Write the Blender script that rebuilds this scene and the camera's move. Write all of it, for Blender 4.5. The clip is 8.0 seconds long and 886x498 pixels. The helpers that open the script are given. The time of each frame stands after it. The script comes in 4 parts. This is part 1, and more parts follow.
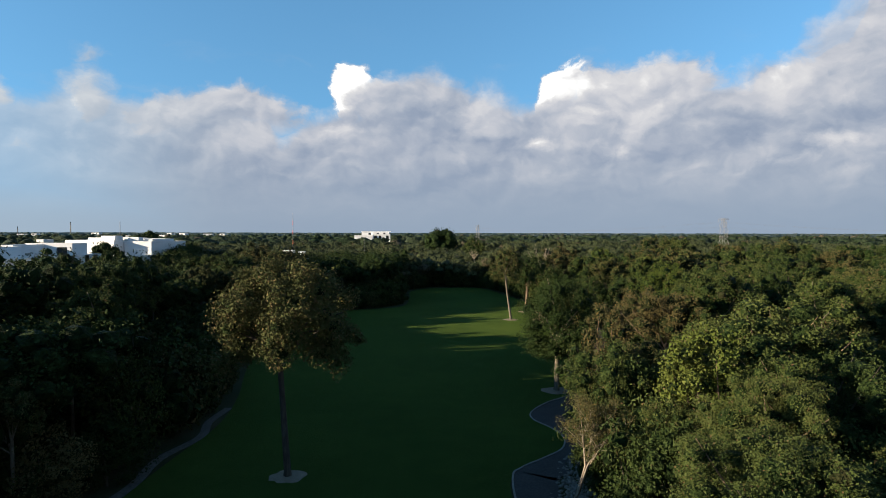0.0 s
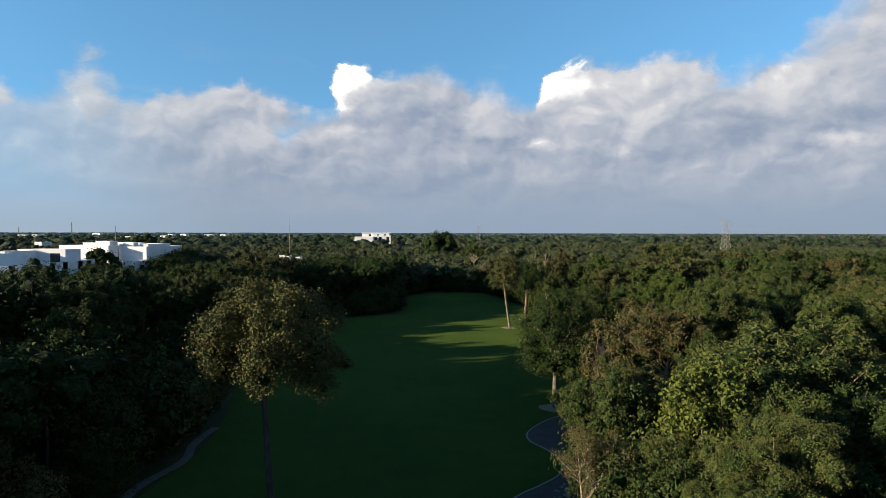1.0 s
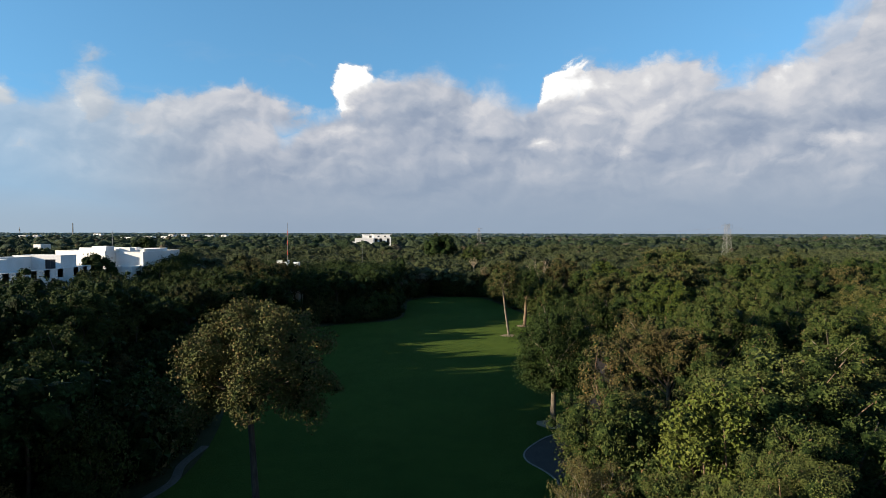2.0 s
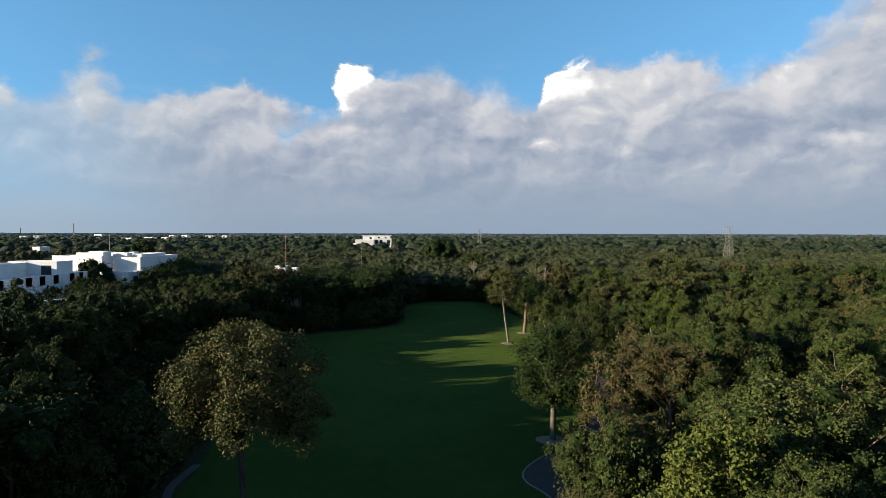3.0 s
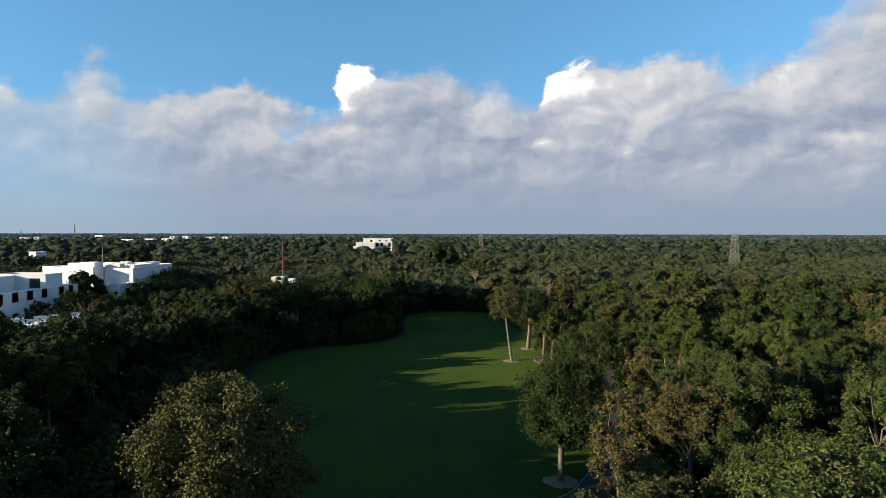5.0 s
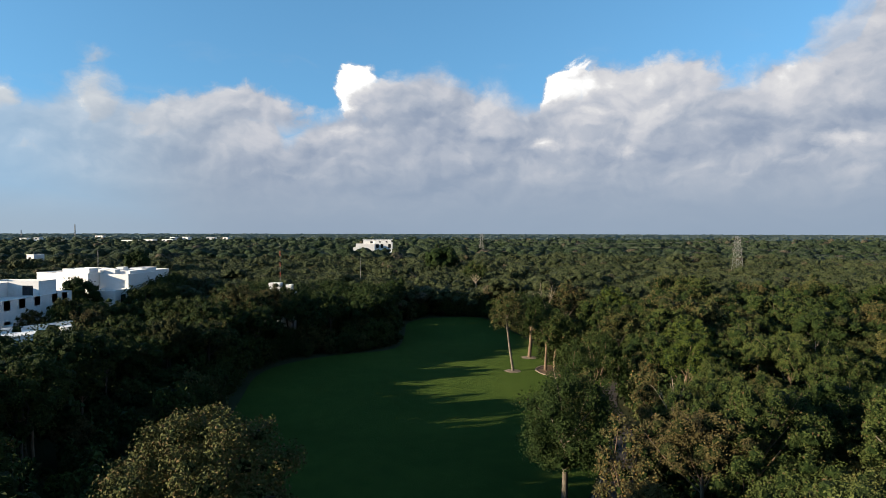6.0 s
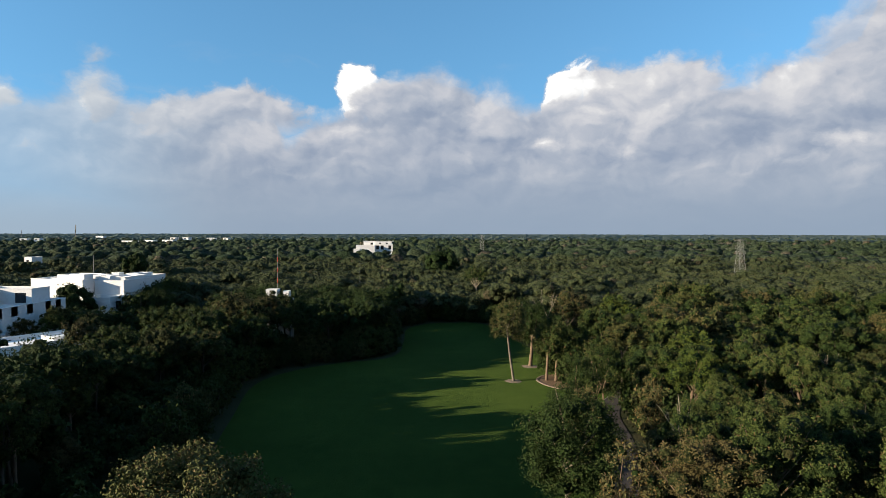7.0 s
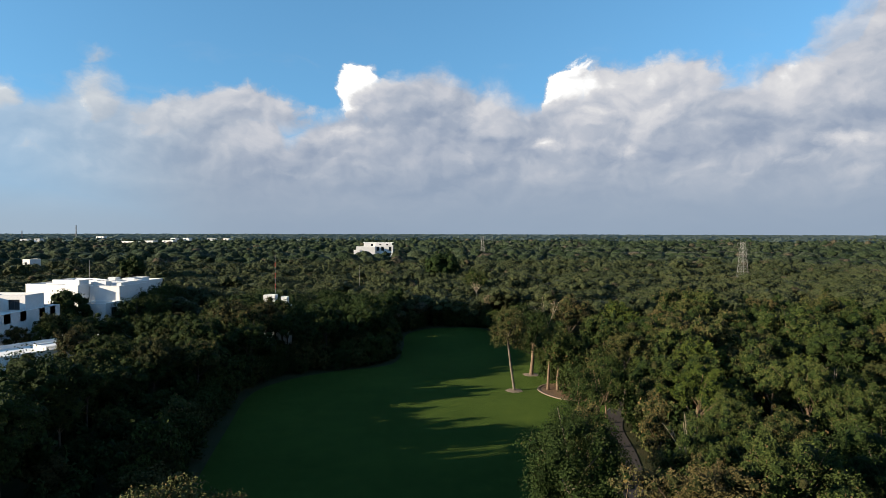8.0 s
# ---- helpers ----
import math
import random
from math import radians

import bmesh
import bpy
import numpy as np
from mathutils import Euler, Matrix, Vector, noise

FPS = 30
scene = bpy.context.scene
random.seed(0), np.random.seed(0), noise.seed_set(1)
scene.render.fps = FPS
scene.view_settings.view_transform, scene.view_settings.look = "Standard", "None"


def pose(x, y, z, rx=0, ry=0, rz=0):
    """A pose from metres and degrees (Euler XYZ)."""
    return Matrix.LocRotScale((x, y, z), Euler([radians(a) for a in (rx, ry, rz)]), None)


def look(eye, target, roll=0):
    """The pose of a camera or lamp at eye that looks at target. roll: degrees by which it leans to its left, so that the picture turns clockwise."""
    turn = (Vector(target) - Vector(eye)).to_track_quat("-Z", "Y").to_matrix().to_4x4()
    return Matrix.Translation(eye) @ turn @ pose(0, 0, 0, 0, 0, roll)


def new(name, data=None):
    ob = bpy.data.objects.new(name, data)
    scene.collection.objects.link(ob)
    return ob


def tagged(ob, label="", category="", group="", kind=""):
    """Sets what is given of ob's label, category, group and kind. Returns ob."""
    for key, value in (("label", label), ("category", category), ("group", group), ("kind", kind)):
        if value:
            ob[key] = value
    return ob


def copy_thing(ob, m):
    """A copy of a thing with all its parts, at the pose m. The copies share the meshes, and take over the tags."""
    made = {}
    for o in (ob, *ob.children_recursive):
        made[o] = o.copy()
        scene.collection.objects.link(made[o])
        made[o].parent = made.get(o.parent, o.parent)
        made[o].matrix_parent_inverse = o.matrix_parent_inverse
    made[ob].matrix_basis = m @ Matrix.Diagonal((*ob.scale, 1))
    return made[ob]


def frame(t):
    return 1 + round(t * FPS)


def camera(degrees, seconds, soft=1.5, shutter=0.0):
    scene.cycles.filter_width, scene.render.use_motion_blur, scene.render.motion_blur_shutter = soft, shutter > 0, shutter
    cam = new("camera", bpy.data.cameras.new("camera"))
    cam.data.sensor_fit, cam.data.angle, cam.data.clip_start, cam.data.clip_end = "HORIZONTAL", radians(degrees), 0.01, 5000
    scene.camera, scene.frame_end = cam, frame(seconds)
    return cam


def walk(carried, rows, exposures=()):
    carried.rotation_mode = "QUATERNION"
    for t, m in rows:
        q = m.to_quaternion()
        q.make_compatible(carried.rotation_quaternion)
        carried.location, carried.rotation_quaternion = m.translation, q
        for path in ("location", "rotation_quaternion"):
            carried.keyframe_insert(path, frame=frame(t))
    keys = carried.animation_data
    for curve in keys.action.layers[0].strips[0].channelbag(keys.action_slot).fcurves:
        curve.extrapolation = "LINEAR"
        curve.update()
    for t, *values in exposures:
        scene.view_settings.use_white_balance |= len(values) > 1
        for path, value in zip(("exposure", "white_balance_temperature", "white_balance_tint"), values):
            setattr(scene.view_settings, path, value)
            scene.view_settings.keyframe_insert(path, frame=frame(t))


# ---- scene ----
cam = camera(71.0, 8.0, soft=0.82)
# seconds, x, y, z, yaw, pitch: a drone that climbs and drifts ahead over the fairway
ROWS = [
    (0.0, 0.000, 0.000, 15.000, -0.000, -1.518),
    (0.5, 0.286, 0.880, 15.561, 0.061, -1.520),
    (1.0, 0.614, 1.767, 16.138, 0.119, -1.520),
    (1.5, 0.854, 2.439, 16.705, 0.173, -1.518),
    (3.0, 1.372, 4.110, 18.341, 0.300, -1.509),
    (3.5, 1.405, 4.907, 18.888, 0.336, -1.504),
    (4.0, 1.459, 5.852, 19.432, 0.365, -1.498),
    (4.5, 1.437, 6.820, 19.958, 0.393, -1.499),
    (6.0, 1.539, 9.857, 21.658, 0.471, -1.509),
    (6.5, 1.629, 10.801, 22.258, 0.503, -1.512),
    (7.0, 1.742, 11.722, 22.822, 0.539, -1.514),
    (7.5, 1.844, 12.605, 23.335, 0.575, -1.516),
    (8.0, 1.915, 13.411, 23.852, 0.605, -1.519),
]
EXPOSURE = 1.6
walk(cam, [(t, pose(x, y, z, 90 + p, -0.117, a)) for t, x, y, z, a, p in ROWS], [(0.0, EXPOSURE), (8.0, EXPOSURE)])

# ---- world, sun ----
SUN_EL, SUN_X, SUN_Y = radians(12.8), 0.953, 0.303   # the way in which the light travels over the ground


def mat(name):
    m = bpy.data.materials.new(name)
    m.use_nodes = True
    m.node_tree.nodes.clear()
    return m, m.node_tree


def node(nt, kind, inputs=None):
    n = nt.nodes.new(kind)
    for k, v in (inputs or {}).items():
        if isinstance(v, bpy.types.NodeSocket):
            nt.links.new(v, n.inputs[k])
        else:
            n.inputs[k].default_value = v
    return n


def calc(nt, op, a, b=None, c=None, clamp=False):
    n = nt.nodes.new("ShaderNodeMath")
    n.operation, n.use_clamp = op, clamp
    for i, v in enumerate((a, b, c)):
        if v is None:
            continue
        if isinstance(v, bpy.types.NodeSocket):
            nt.links.new(v, n.inputs[i])
        else:
            n.inputs[i].default_value = v
    return n.outputs[0]


def mixc(nt, f, a, b, blend="MIX"):
    n = nt.nodes.new("ShaderNodeMix")
    n.data_type, n.blend_type = "RGBA", blend
    for i, v in ((0, f), (6, a), (7, b)):
        if isinstance(v, bpy.types.NodeSocket):
            nt.links.new(v, n.inputs[i])
        else:
            n.inputs[i].default_value = v if i == 0 else (*v, 1.0)
    return n.outputs[2]


def smooth(nt, v, lo, hi, a=0.0, b=1.0):
    n = nt.nodes.new("ShaderNodeMapRange")
    n.interpolation_type = "SMOOTHSTEP"
    nt.links.new(v, n.inputs[0])
    for i, x in zip((1, 2, 3, 4), (lo, hi, a, b)):
        n.inputs[i].default_value = x
    return n.outputs[0]


def ramp(nt, v, stops, interpolation="LINEAR"):
    n = nt.nodes.new("ShaderNodeValToRGB")
    r = n.color_ramp
    r.interpolation = interpolation
    while len(r.elements) < len(stops):
        r.elements.new(0.5)
    for e, (p, c) in zip(r.elements, stops):
        e.position = p
        e.color = (*c, 1.0) if isinstance(c, tuple) else (c, c, c, 1.0)
    nt.links.new(v, n.inputs[0])
    return n.outputs[0]


# single heaps of the cloud bank: azimuth, tangent of the height, half width, half height, brightness, softness
TOWERS = [(-0.092, 0.205, 0.066, 0.046, 0.80, 0.020), (0.250, 0.215, 0.060, 0.046, 0.80, 0.020), (-0.134, 0.216, 0.038, 0.056, 1.14, 0.009), (0.200, 0.208, 0.052, 0.052, 1.14, 0.009)]
HEAPS = [
    (0.330, 0.205, 0.100, 0.064, 0.70, 0.018),
    (0.505, 0.190, 0.095, 0.062, 0.70, 0.026), (0.608, 0.255, 0.085, 0.070, 0.60, 0.030),
    (-0.512, 0.172, 0.040, 0.066, 0.70, 0.026), (-0.508, 0.244, 0.018, 0.011, 0.52, 0.022),
    (-0.630, 0.172, 0.030, 0.034, 0.80, 0.022), (-0.345, 0.168, 0.150, 0.052, 0.58, 0.018),
    (-0.035, 0.180, 0.130, 0.074, 0.43, 0.026), (0.072, 0.186, 0.055, 0.048, 0.70, 0.034),
    (0.290, 0.165, 0.075, 0.040, 0.76, 0.040), (0.430, 0.160, 0.060, 0.055, 0.40, 0.050),
    (-0.580, 0.112, 0.045, 0.026, 0.70, 0.034), (-0.520, 0.085, 0.035, 0.020, 0.62, 0.034)]
# lit shreds in front of the bank: azimuth, tangent of the height, half width, half height, brightness
SHREDS = [(0.158, 0.143, 0.022, 0.010, 0.92), (-0.165, 0.162, 0.026, 0.012, 0.86), (0.552, 0.128, 0.034, 0.014, 0.82),
          (0.500, 0.103, 0.032, 0.007, 0.80), (0.585, 0.078, 0.045, 0.017, 0.70), (-0.245, 0.090, 0.050, 0.006, 0.74), (0.440, 0.085, 0.024, 0.007, 0.72),
          (0.285, 0.120, 0.030, 0.010, 0.70)]


def build_world():
    w = bpy.data.worlds.new("evening_sky")
    scene.world = w
    w.use_nodes = True
    nt = w.node_tree
    nt.nodes.clear()
    co = node(nt, "ShaderNodeTexCoord")
    sep = node(nt, "ShaderNodeSeparateXYZ", {0: co.outputs["Generated"]})
    x, y, z = sep.outputs
    high = node(nt, "ShaderNodeCombineXYZ", {0: x, 1: y, 2: calc(nt, "MULTIPLY_ADD", calc(nt, "MAXIMUM", z, 0.0), 0.80, 0.22)}).outputs[0]
    sky = node(nt, "ShaderNodeTexSky", {0: node(nt, "ShaderNodeVectorMath", {0: high}).outputs[0]})
    sky.inputs[0].links[0].from_node.operation = "NORMALIZE"
    sky.sky_type, sky.sun_disc, sky.sun_elevation, sky.sun_rotation = "NISHITA", False, SUN_EL, math.atan2(-SUN_X, -SUN_Y)
    sky.altitude, sky.air_density, sky.dust_density, sky.ozone_density = 10.0, 1.0, 0.1, 2.5
    az = calc(nt, "ARCTAN2", x, y)                                        # 0 ahead, plus to the right
    el = calc(nt, "DIVIDE", z, calc(nt, "MAXIMUM", calc(nt, "SQRT", calc(nt, "ADD", calc(nt, "MULTIPLY", x, x), calc(nt, "MULTIPLY", y, y))), 0.001))
    p = node(nt, "ShaderNodeCombineXYZ", {0: az, 1: calc(nt, "MULTIPLY", el, 1.25), 2: 0.37}).outputs[0]

    def fbm(scale, detail, rough, shift=(0, 0, 0), stretch=(1, 1, 1)):
        m = node(nt, "ShaderNodeMapping", {0: p, 1: shift, 3: stretch}).outputs[0]
        return node(nt, "ShaderNodeTexNoise", {"Vector": m, "Scale": scale, "Detail": detail, "Roughness": rough}).outputs[0]

    def billow(scale, detail, shift, stretch=(1, 1, 1)):
        m = node(nt, "ShaderNodeMapping", {0: p, 1: shift, 3: stretch}).outputs[0]
        n = node(nt, "ShaderNodeTexVoronoi", {"Vector": m, "Scale": scale, "Detail": detail, "Roughness": 0.5, "Lacunarity": 2.1})
        n.feature, n.normalize = "SMOOTH_F1", True
        n.inputs["Smoothness"].default_value = 0.4
        return calc(nt, "SUBTRACT", 1.0, n.outputs[0])

    # tops of the cloud bank over the azimuth, in units of the tangent of the height
    tops = [(0.028, 0.380), (0.080, 0.370), (0.128, 0.420), (0.167, 0.400), (0.216, 0.390), (0.267, 0.400), (0.300, 0.380), (0.318, 0.310), (0.352, 0.370), (0.398, 0.400), (0.467, 0.480), (0.539, 0.450), (0.599, 0.410), (0.671, 0.450), (0.761, 0.500), (0.800, 0.450), (0.861, 0.466), (0.908, 0.560), (0.940, 0.70)]
    warp = fbm(8.0, 6.0, 0.58, (5.0, 2.0, 0.0))
    p0 = p
    p = node(nt, "ShaderNodeVectorMath", {0: p0, 1: node(nt, "ShaderNodeCombineXYZ", {0: calc(nt, "MULTIPLY_ADD", warp, 0.085, -0.0425), 1: calc(nt, "MULTIPLY_ADD", fbm(8.0, 6.0, 0.58, (9.0, 4.0, 0.0)), 0.085, -0.0425), 2: 0.0}).outputs[0]}).outputs[0]
    fine = fbm(22.0, 8.0, 0.62, (1.4, 0.9, 0.0))
    puff = billow(15.0, 2.0, (0.3, 0.1, 0.0))
    puff_up = billow(15.0, 2.0, (0.310, 0.087, 0.0))
    soft = fbm(9.0, 6.0, 0.52, (2.3, 0.1, 0.0), (0.95, 1.1, 1.0))
    soft_up = fbm(9.0, 6.0, 0.52, (2.312, 0.080, 0.0), (0.95, 1.1, 1.0))
    wob = calc(nt, "ADD", calc(nt, "MULTIPLY_ADD", puff, 0.034, -0.021), calc(nt, "MULTIPLY_ADD", fine, 0.046, -0.023))
    relief = calc(nt, "ADD", calc(nt, "MULTIPLY", calc(nt, "SUBTRACT", puff, puff_up), 1.05), calc(nt, "MULTIPLY", calc(nt, "SUBTRACT", soft, soft_up), 1.35))
    relief = calc(nt, "ADD", relief, calc(nt, "MULTIPLY_ADD", fine, 0.32, -0.16))

    # the bank behind the heaps: paler along its top, greyer below, with long low streaks
    pos = calc(nt, "MULTIPLY_ADD", az, 1 / 1.4, 0.5, clamp=True)          # -0.7 .. 0.7 rad
    def heap(lit, alpha, a, e, wide, tall, bright, edge, lean=(-0.10, 0.20, 0.0), rough=1.0):
        v = node(nt, "ShaderNodeVectorMath", {0: p, 1: (a, e * 1.25, 0.37)})
        v.operation = "SUBTRACT"
        v = node(nt, "ShaderNodeVectorMath", {0: v.outputs[0], 1: (1 / wide, 0.8 / tall, 0.0)})
        v.operation = "MULTIPLY"
        far = node(nt, "ShaderNodeVectorMath", {0: v.outputs[0]})
        far.operation = "LENGTH"
        side = node(nt, "ShaderNodeVectorMath", {0: v.outputs[0], 1: lean})
        side.operation = "DOT_PRODUCT"
        q = min(wide, tall)
        d = calc(nt, "MULTIPLY_ADD", far.outputs["Value"], -q, calc(nt, "MULTIPLY_ADD", wob, rough, q))
        c = smooth(nt, d, -0.2 * edge, edge, 0.0, 1.0 if edge < 0.03 else 0.85)
        own = calc(nt, "ADD", side.outputs["Value"], bright)
        # the lower side of a heap melts into the bank
        c = calc(nt, "MULTIPLY", c, smooth(nt, side.outputs["Value"], -0.20, -0.02))
        keep = calc(nt, "SUBTRACT", 1.0, c)
        lit = calc(nt, "MULTIPLY_ADD", own, c, calc(nt, "MULTIPLY", lit, keep))
        return lit, calc(nt, "MAXIMUM", alpha, c)

    lit, alpha = 0.6, 0.0
    for h in TOWERS:
        lit, alpha = heap(lit, alpha, *h, (-0.20, 0.10, 0.0))
    depth = calc(nt, "SUBTRACT", calc(nt, "MULTIPLY_ADD", ramp(nt, pos, tops, "EASE"), 0.5, wob), el)
    bank = smooth(nt, depth, -0.006, 0.030)
    streak = fbm(6.0, 6.0, 0.55, (4.4, 1.2, 0.0), (0.45, 2.4, 1.0))
    own = calc(nt, "ADD", smooth(nt, depth, 0.10, 0.0, 0.44, 0.62), calc(nt, "MULTIPLY", calc(nt, "MULTIPLY_ADD", streak, 0.60, -0.30), smooth(nt, el, 0.16, 0.08, 0.3, 1.0)))
    lit = calc(nt, "MULTIPLY_ADD", own, bank, calc(nt, "MULTIPLY", lit, calc(nt, "SUBTRACT", 1.0, bank)))
    alpha = calc(nt, "MAXIMUM", alpha, calc(nt, "MULTIPLY", bank, smooth(nt, az, -0.66, -0.34, 0.70, 1.0)))
    for h in HEAPS:
        lit, alpha = heap(lit, alpha, *h)
    for h in SHREDS:
        lit, alpha = heap(lit, alpha, *h, 0.014, (-0.03, 0.04, 0.0), 0.55)
    lit = calc(nt, "ADD", lit, calc(nt, "MULTIPLY", relief, smooth(nt, el, 0.02, 0.12, 0.30, 0.92)))
    wisps = fbm(5.0, 6.0, 0.6, (3.1, 1.7, 0.0), (1.0, 3.0, 1.0))
    thin = calc(nt, "MULTIPLY", smooth(nt, wisps, 0.55, 0.85), smooth(nt, el, 0.34, 0.20, 0.0, 0.30))
    thin = calc(nt, "MAXIMUM", thin, smooth(nt, el, 0.19, 0.0, 0.0, 0.97))  # thick air low down
    alpha = calc(nt, "MAXIMUM", alpha, thin, clamp=True)
    white = smooth(nt, lit, 0.92, 1.26)
    tone = ramp(nt, lit, [(0.0, (0.23, 0.295, 0.41)), (0.25, (0.300, 0.360, 0.47)), (0.5, (0.42, 0.465, 0.55)), (0.75, (0.58, 0.595, 0.645)), (1.0, (0.74, 0.735, 0.745))])
    tone = mixc(nt, smooth(nt, el, 0.14, 0.0, 0.0, 0.92), tone, (0.285, 0.365, 0.475))
    tone = mixc(nt, smooth(nt, az, -0.62, -0.25, 0.45, 0.0), tone, (0.42, 0.53, 0.62))
    tone = mixc(nt, white, tone, (1.12, 1.12, 1.10))
    alpha = calc(nt, "MULTIPLY", alpha, smooth(nt, el, 0.75, 0.42))
    clear = node(nt, "ShaderNodeBackground", {0: mixc(nt, 1.0, sky.outputs[0], (1.06, 1.52, 1.58), "MULTIPLY"), 1: SKY})
    cloud = node(nt, "ShaderNodeBackground", {0: tone, 1: CLOUD})
    both = node(nt, "ShaderNodeMixShader", {0: alpha, 1: clear.outputs[0], 2: cloud.outputs[0]})
    node(nt, "ShaderNodeOutputWorld", {0: both.outputs[0]})


SKY, CLOUD = 0.0565, 0.34
build_world()
sun = new("sun", bpy.data.lights.new("sun", "SUN"))
sun.data.energy, sun.data.angle, sun.data.color = 5.0, radians(0.5), (1.0, 0.83, 0.62)
sun.matrix_world = look((0, 0, 60), (SUN_X * 10, SUN_Y * 10, 60 - 10 * math.tan(SUN_EL)))

# ---- materials ----
def finish(nt, colour, rough=0.8, bump=None, metal=0.0, spec=0.08, strength=0.3, distance=0.05):
    b = node(nt, "ShaderNodeBsdfPrincipled", {"Base Color": colour if isinstance(colour, bpy.types.NodeSocket) else (*colour, 1.0),
                                              "Roughness": rough, "Metallic": metal, "Specular IOR Level": spec})
    if bump is not None:
        n = node(nt, "ShaderNodeBump", {"Height": bump, "Strength": strength, "Distance": distance})
        nt.links.new(n.outputs[0], b.inputs["Normal"])
    node(nt, "ShaderNodeOutputMaterial", {0: b.outputs[0]})
    return b


def grain(nt, scale, detail=5.0, rough=0.6, stretch=(1, 1, 1), space="Object", distortion=0.0):
    co = node(nt, "ShaderNodeTexCoord").outputs["Object"] if space == "Object" else node(nt, "ShaderNodeNewGeometry").outputs["Position"]
    m = node(nt, "ShaderNodeMapping", {0: co, 3: stretch}).outputs[0]
    return node(nt, "ShaderNodeTexNoise", {"Vector": m, "Scale": scale, "Detail": detail, "Roughness": rough, "Distortion": distortion}).outputs[0]


def foliage(name, dark, mid, light, odd, odd_share=0.04, rough=0.65, patch=0.035, mass=False, tufts=1.5):
    """Leaves: each leaf has its own tone, each tree its own, and stretches of the wood differ."""
    m, nt = mat(name)
    leaf = node(nt, "ShaderNodeNewGeometry").outputs["Random Per Island"]
    tree = node(nt, "ShaderNodeObjectInfo").outputs["Random"]
    stretch = grain(nt, patch, 4.0, 0.6, space="World")
    clump = grain(nt, 0.55, 3.0, 0.6, space="World")
    f = calc(nt, "ADD", calc(nt, "MULTIPLY", leaf, 0.42), calc(nt, "MULTIPLY", tree, 0.30))
    f = calc(nt, "ADD", f, calc(nt, "MULTIPLY_ADD", stretch, 1.1, -0.45))
    f = calc(nt, "ADD", f, calc(nt, "MULTIPLY_ADD", clump, 0.7, -0.33), clamp=True)
    c = ramp(nt, f, [(0.0, dark), (0.5, mid), (1.0, light)])
    c = mixc(nt, smooth(nt, leaf, 1.0 - odd_share, 1.0 - odd_share + 0.005), c, odd)
    bronze = calc(nt, "MULTIPLY", smooth(nt, tree, 0.84, 0.97), 0.65)
    c = mixc(nt, bronze, c, odd)
    if not mass:
        finish(nt, c, rough, spec=0.05)
        return m
    # seen from afar: leaves of a clump as tufts, with shade painted dark between them
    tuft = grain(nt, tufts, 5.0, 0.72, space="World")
    gap_shade = smooth(nt, tuft, 0.38, 0.56)
    c = mixc(nt, gap_shade, tuple(v * 0.45 for v in dark), c)
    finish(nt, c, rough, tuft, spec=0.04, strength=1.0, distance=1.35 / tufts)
    return m


FOLIAGE = foliage("woodland_leaves", (0.018, 0.028, 0.009), (0.037, 0.051, 0.013), (0.069, 0.079, 0.023), (0.073, 0.051, 0.024))
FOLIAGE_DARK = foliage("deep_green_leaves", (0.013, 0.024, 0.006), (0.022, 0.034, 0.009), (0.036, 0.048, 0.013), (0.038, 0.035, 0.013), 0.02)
FOLIAGE_BRIGHT = foliage("young_yellow_green_leaves", (0.031, 0.046, 0.008), (0.049, 0.066, 0.012), (0.071, 0.083, 0.018), (0.071, 0.061, 0.025), 0.03)
FOLIAGE_OLIVE = foliage("olive_brown_leaves", (0.031, 0.036, 0.012), (0.049, 0.055, 0.018), (0.079, 0.084, 0.030), (0.102, 0.076, 0.033), 0.16)
FOLIAGE_DRY = foliage("dry_tan_leaves", (0.038, 0.039, 0.015), (0.065, 0.061, 0.025), (0.091, 0.090, 0.036), (0.098, 0.069, 0.025), 0.2)
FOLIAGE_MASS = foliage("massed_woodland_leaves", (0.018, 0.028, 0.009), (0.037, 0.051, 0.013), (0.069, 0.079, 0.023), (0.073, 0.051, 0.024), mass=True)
# for crown cores, darker than the leaves: shade inside crowns put into the colour
FOLIAGE_CORE_SHADE = foliage("massed_core_shade_leaves", (0.011, 0.023, 0.006), (0.019, 0.032, 0.009), (0.031, 0.046, 0.013), (0.033, 0.033, 0.013), 0.02, mass=True)
# haze is mixed into the leaf colours, faint here and stronger farther off
FOLIAGE_MID_HAZY = foliage("hazy_middle_woodland_leaves", (0.017, 0.029, 0.012), (0.034, 0.047, 0.019), (0.063, 0.074, 0.030), (0.066, 0.053, 0.032))
FOLIAGE_MID_HAZY_MASS = foliage("massed_hazy_middle_woodland_leaves", (0.017, 0.029, 0.012), (0.034, 0.047, 0.019), (0.063, 0.074, 0.030), (0.066, 0.053, 0.032), mass=True)
FOLIAGE_FAR_HAZY = foliage("hazy_far_woodland_leaves", (0.021, 0.036, 0.015), (0.040, 0.053, 0.029), (0.066, 0.076, 0.040), (0.080, 0.066, 0.046), 0.05, patch=0.012, mass=True, tufts=0.5)


# the palest and greyest leaves: horizon haze put into their colour
FOLIAGE_PLAIN_HAZY = foliage("hazy_distant_plain_leaves", (0.050, 0.064, 0.046), (0.068, 0.084, 0.060), (0.090, 0.104, 0.076), (0.095, 0.090, 0.070), 0.03, patch=0.004)


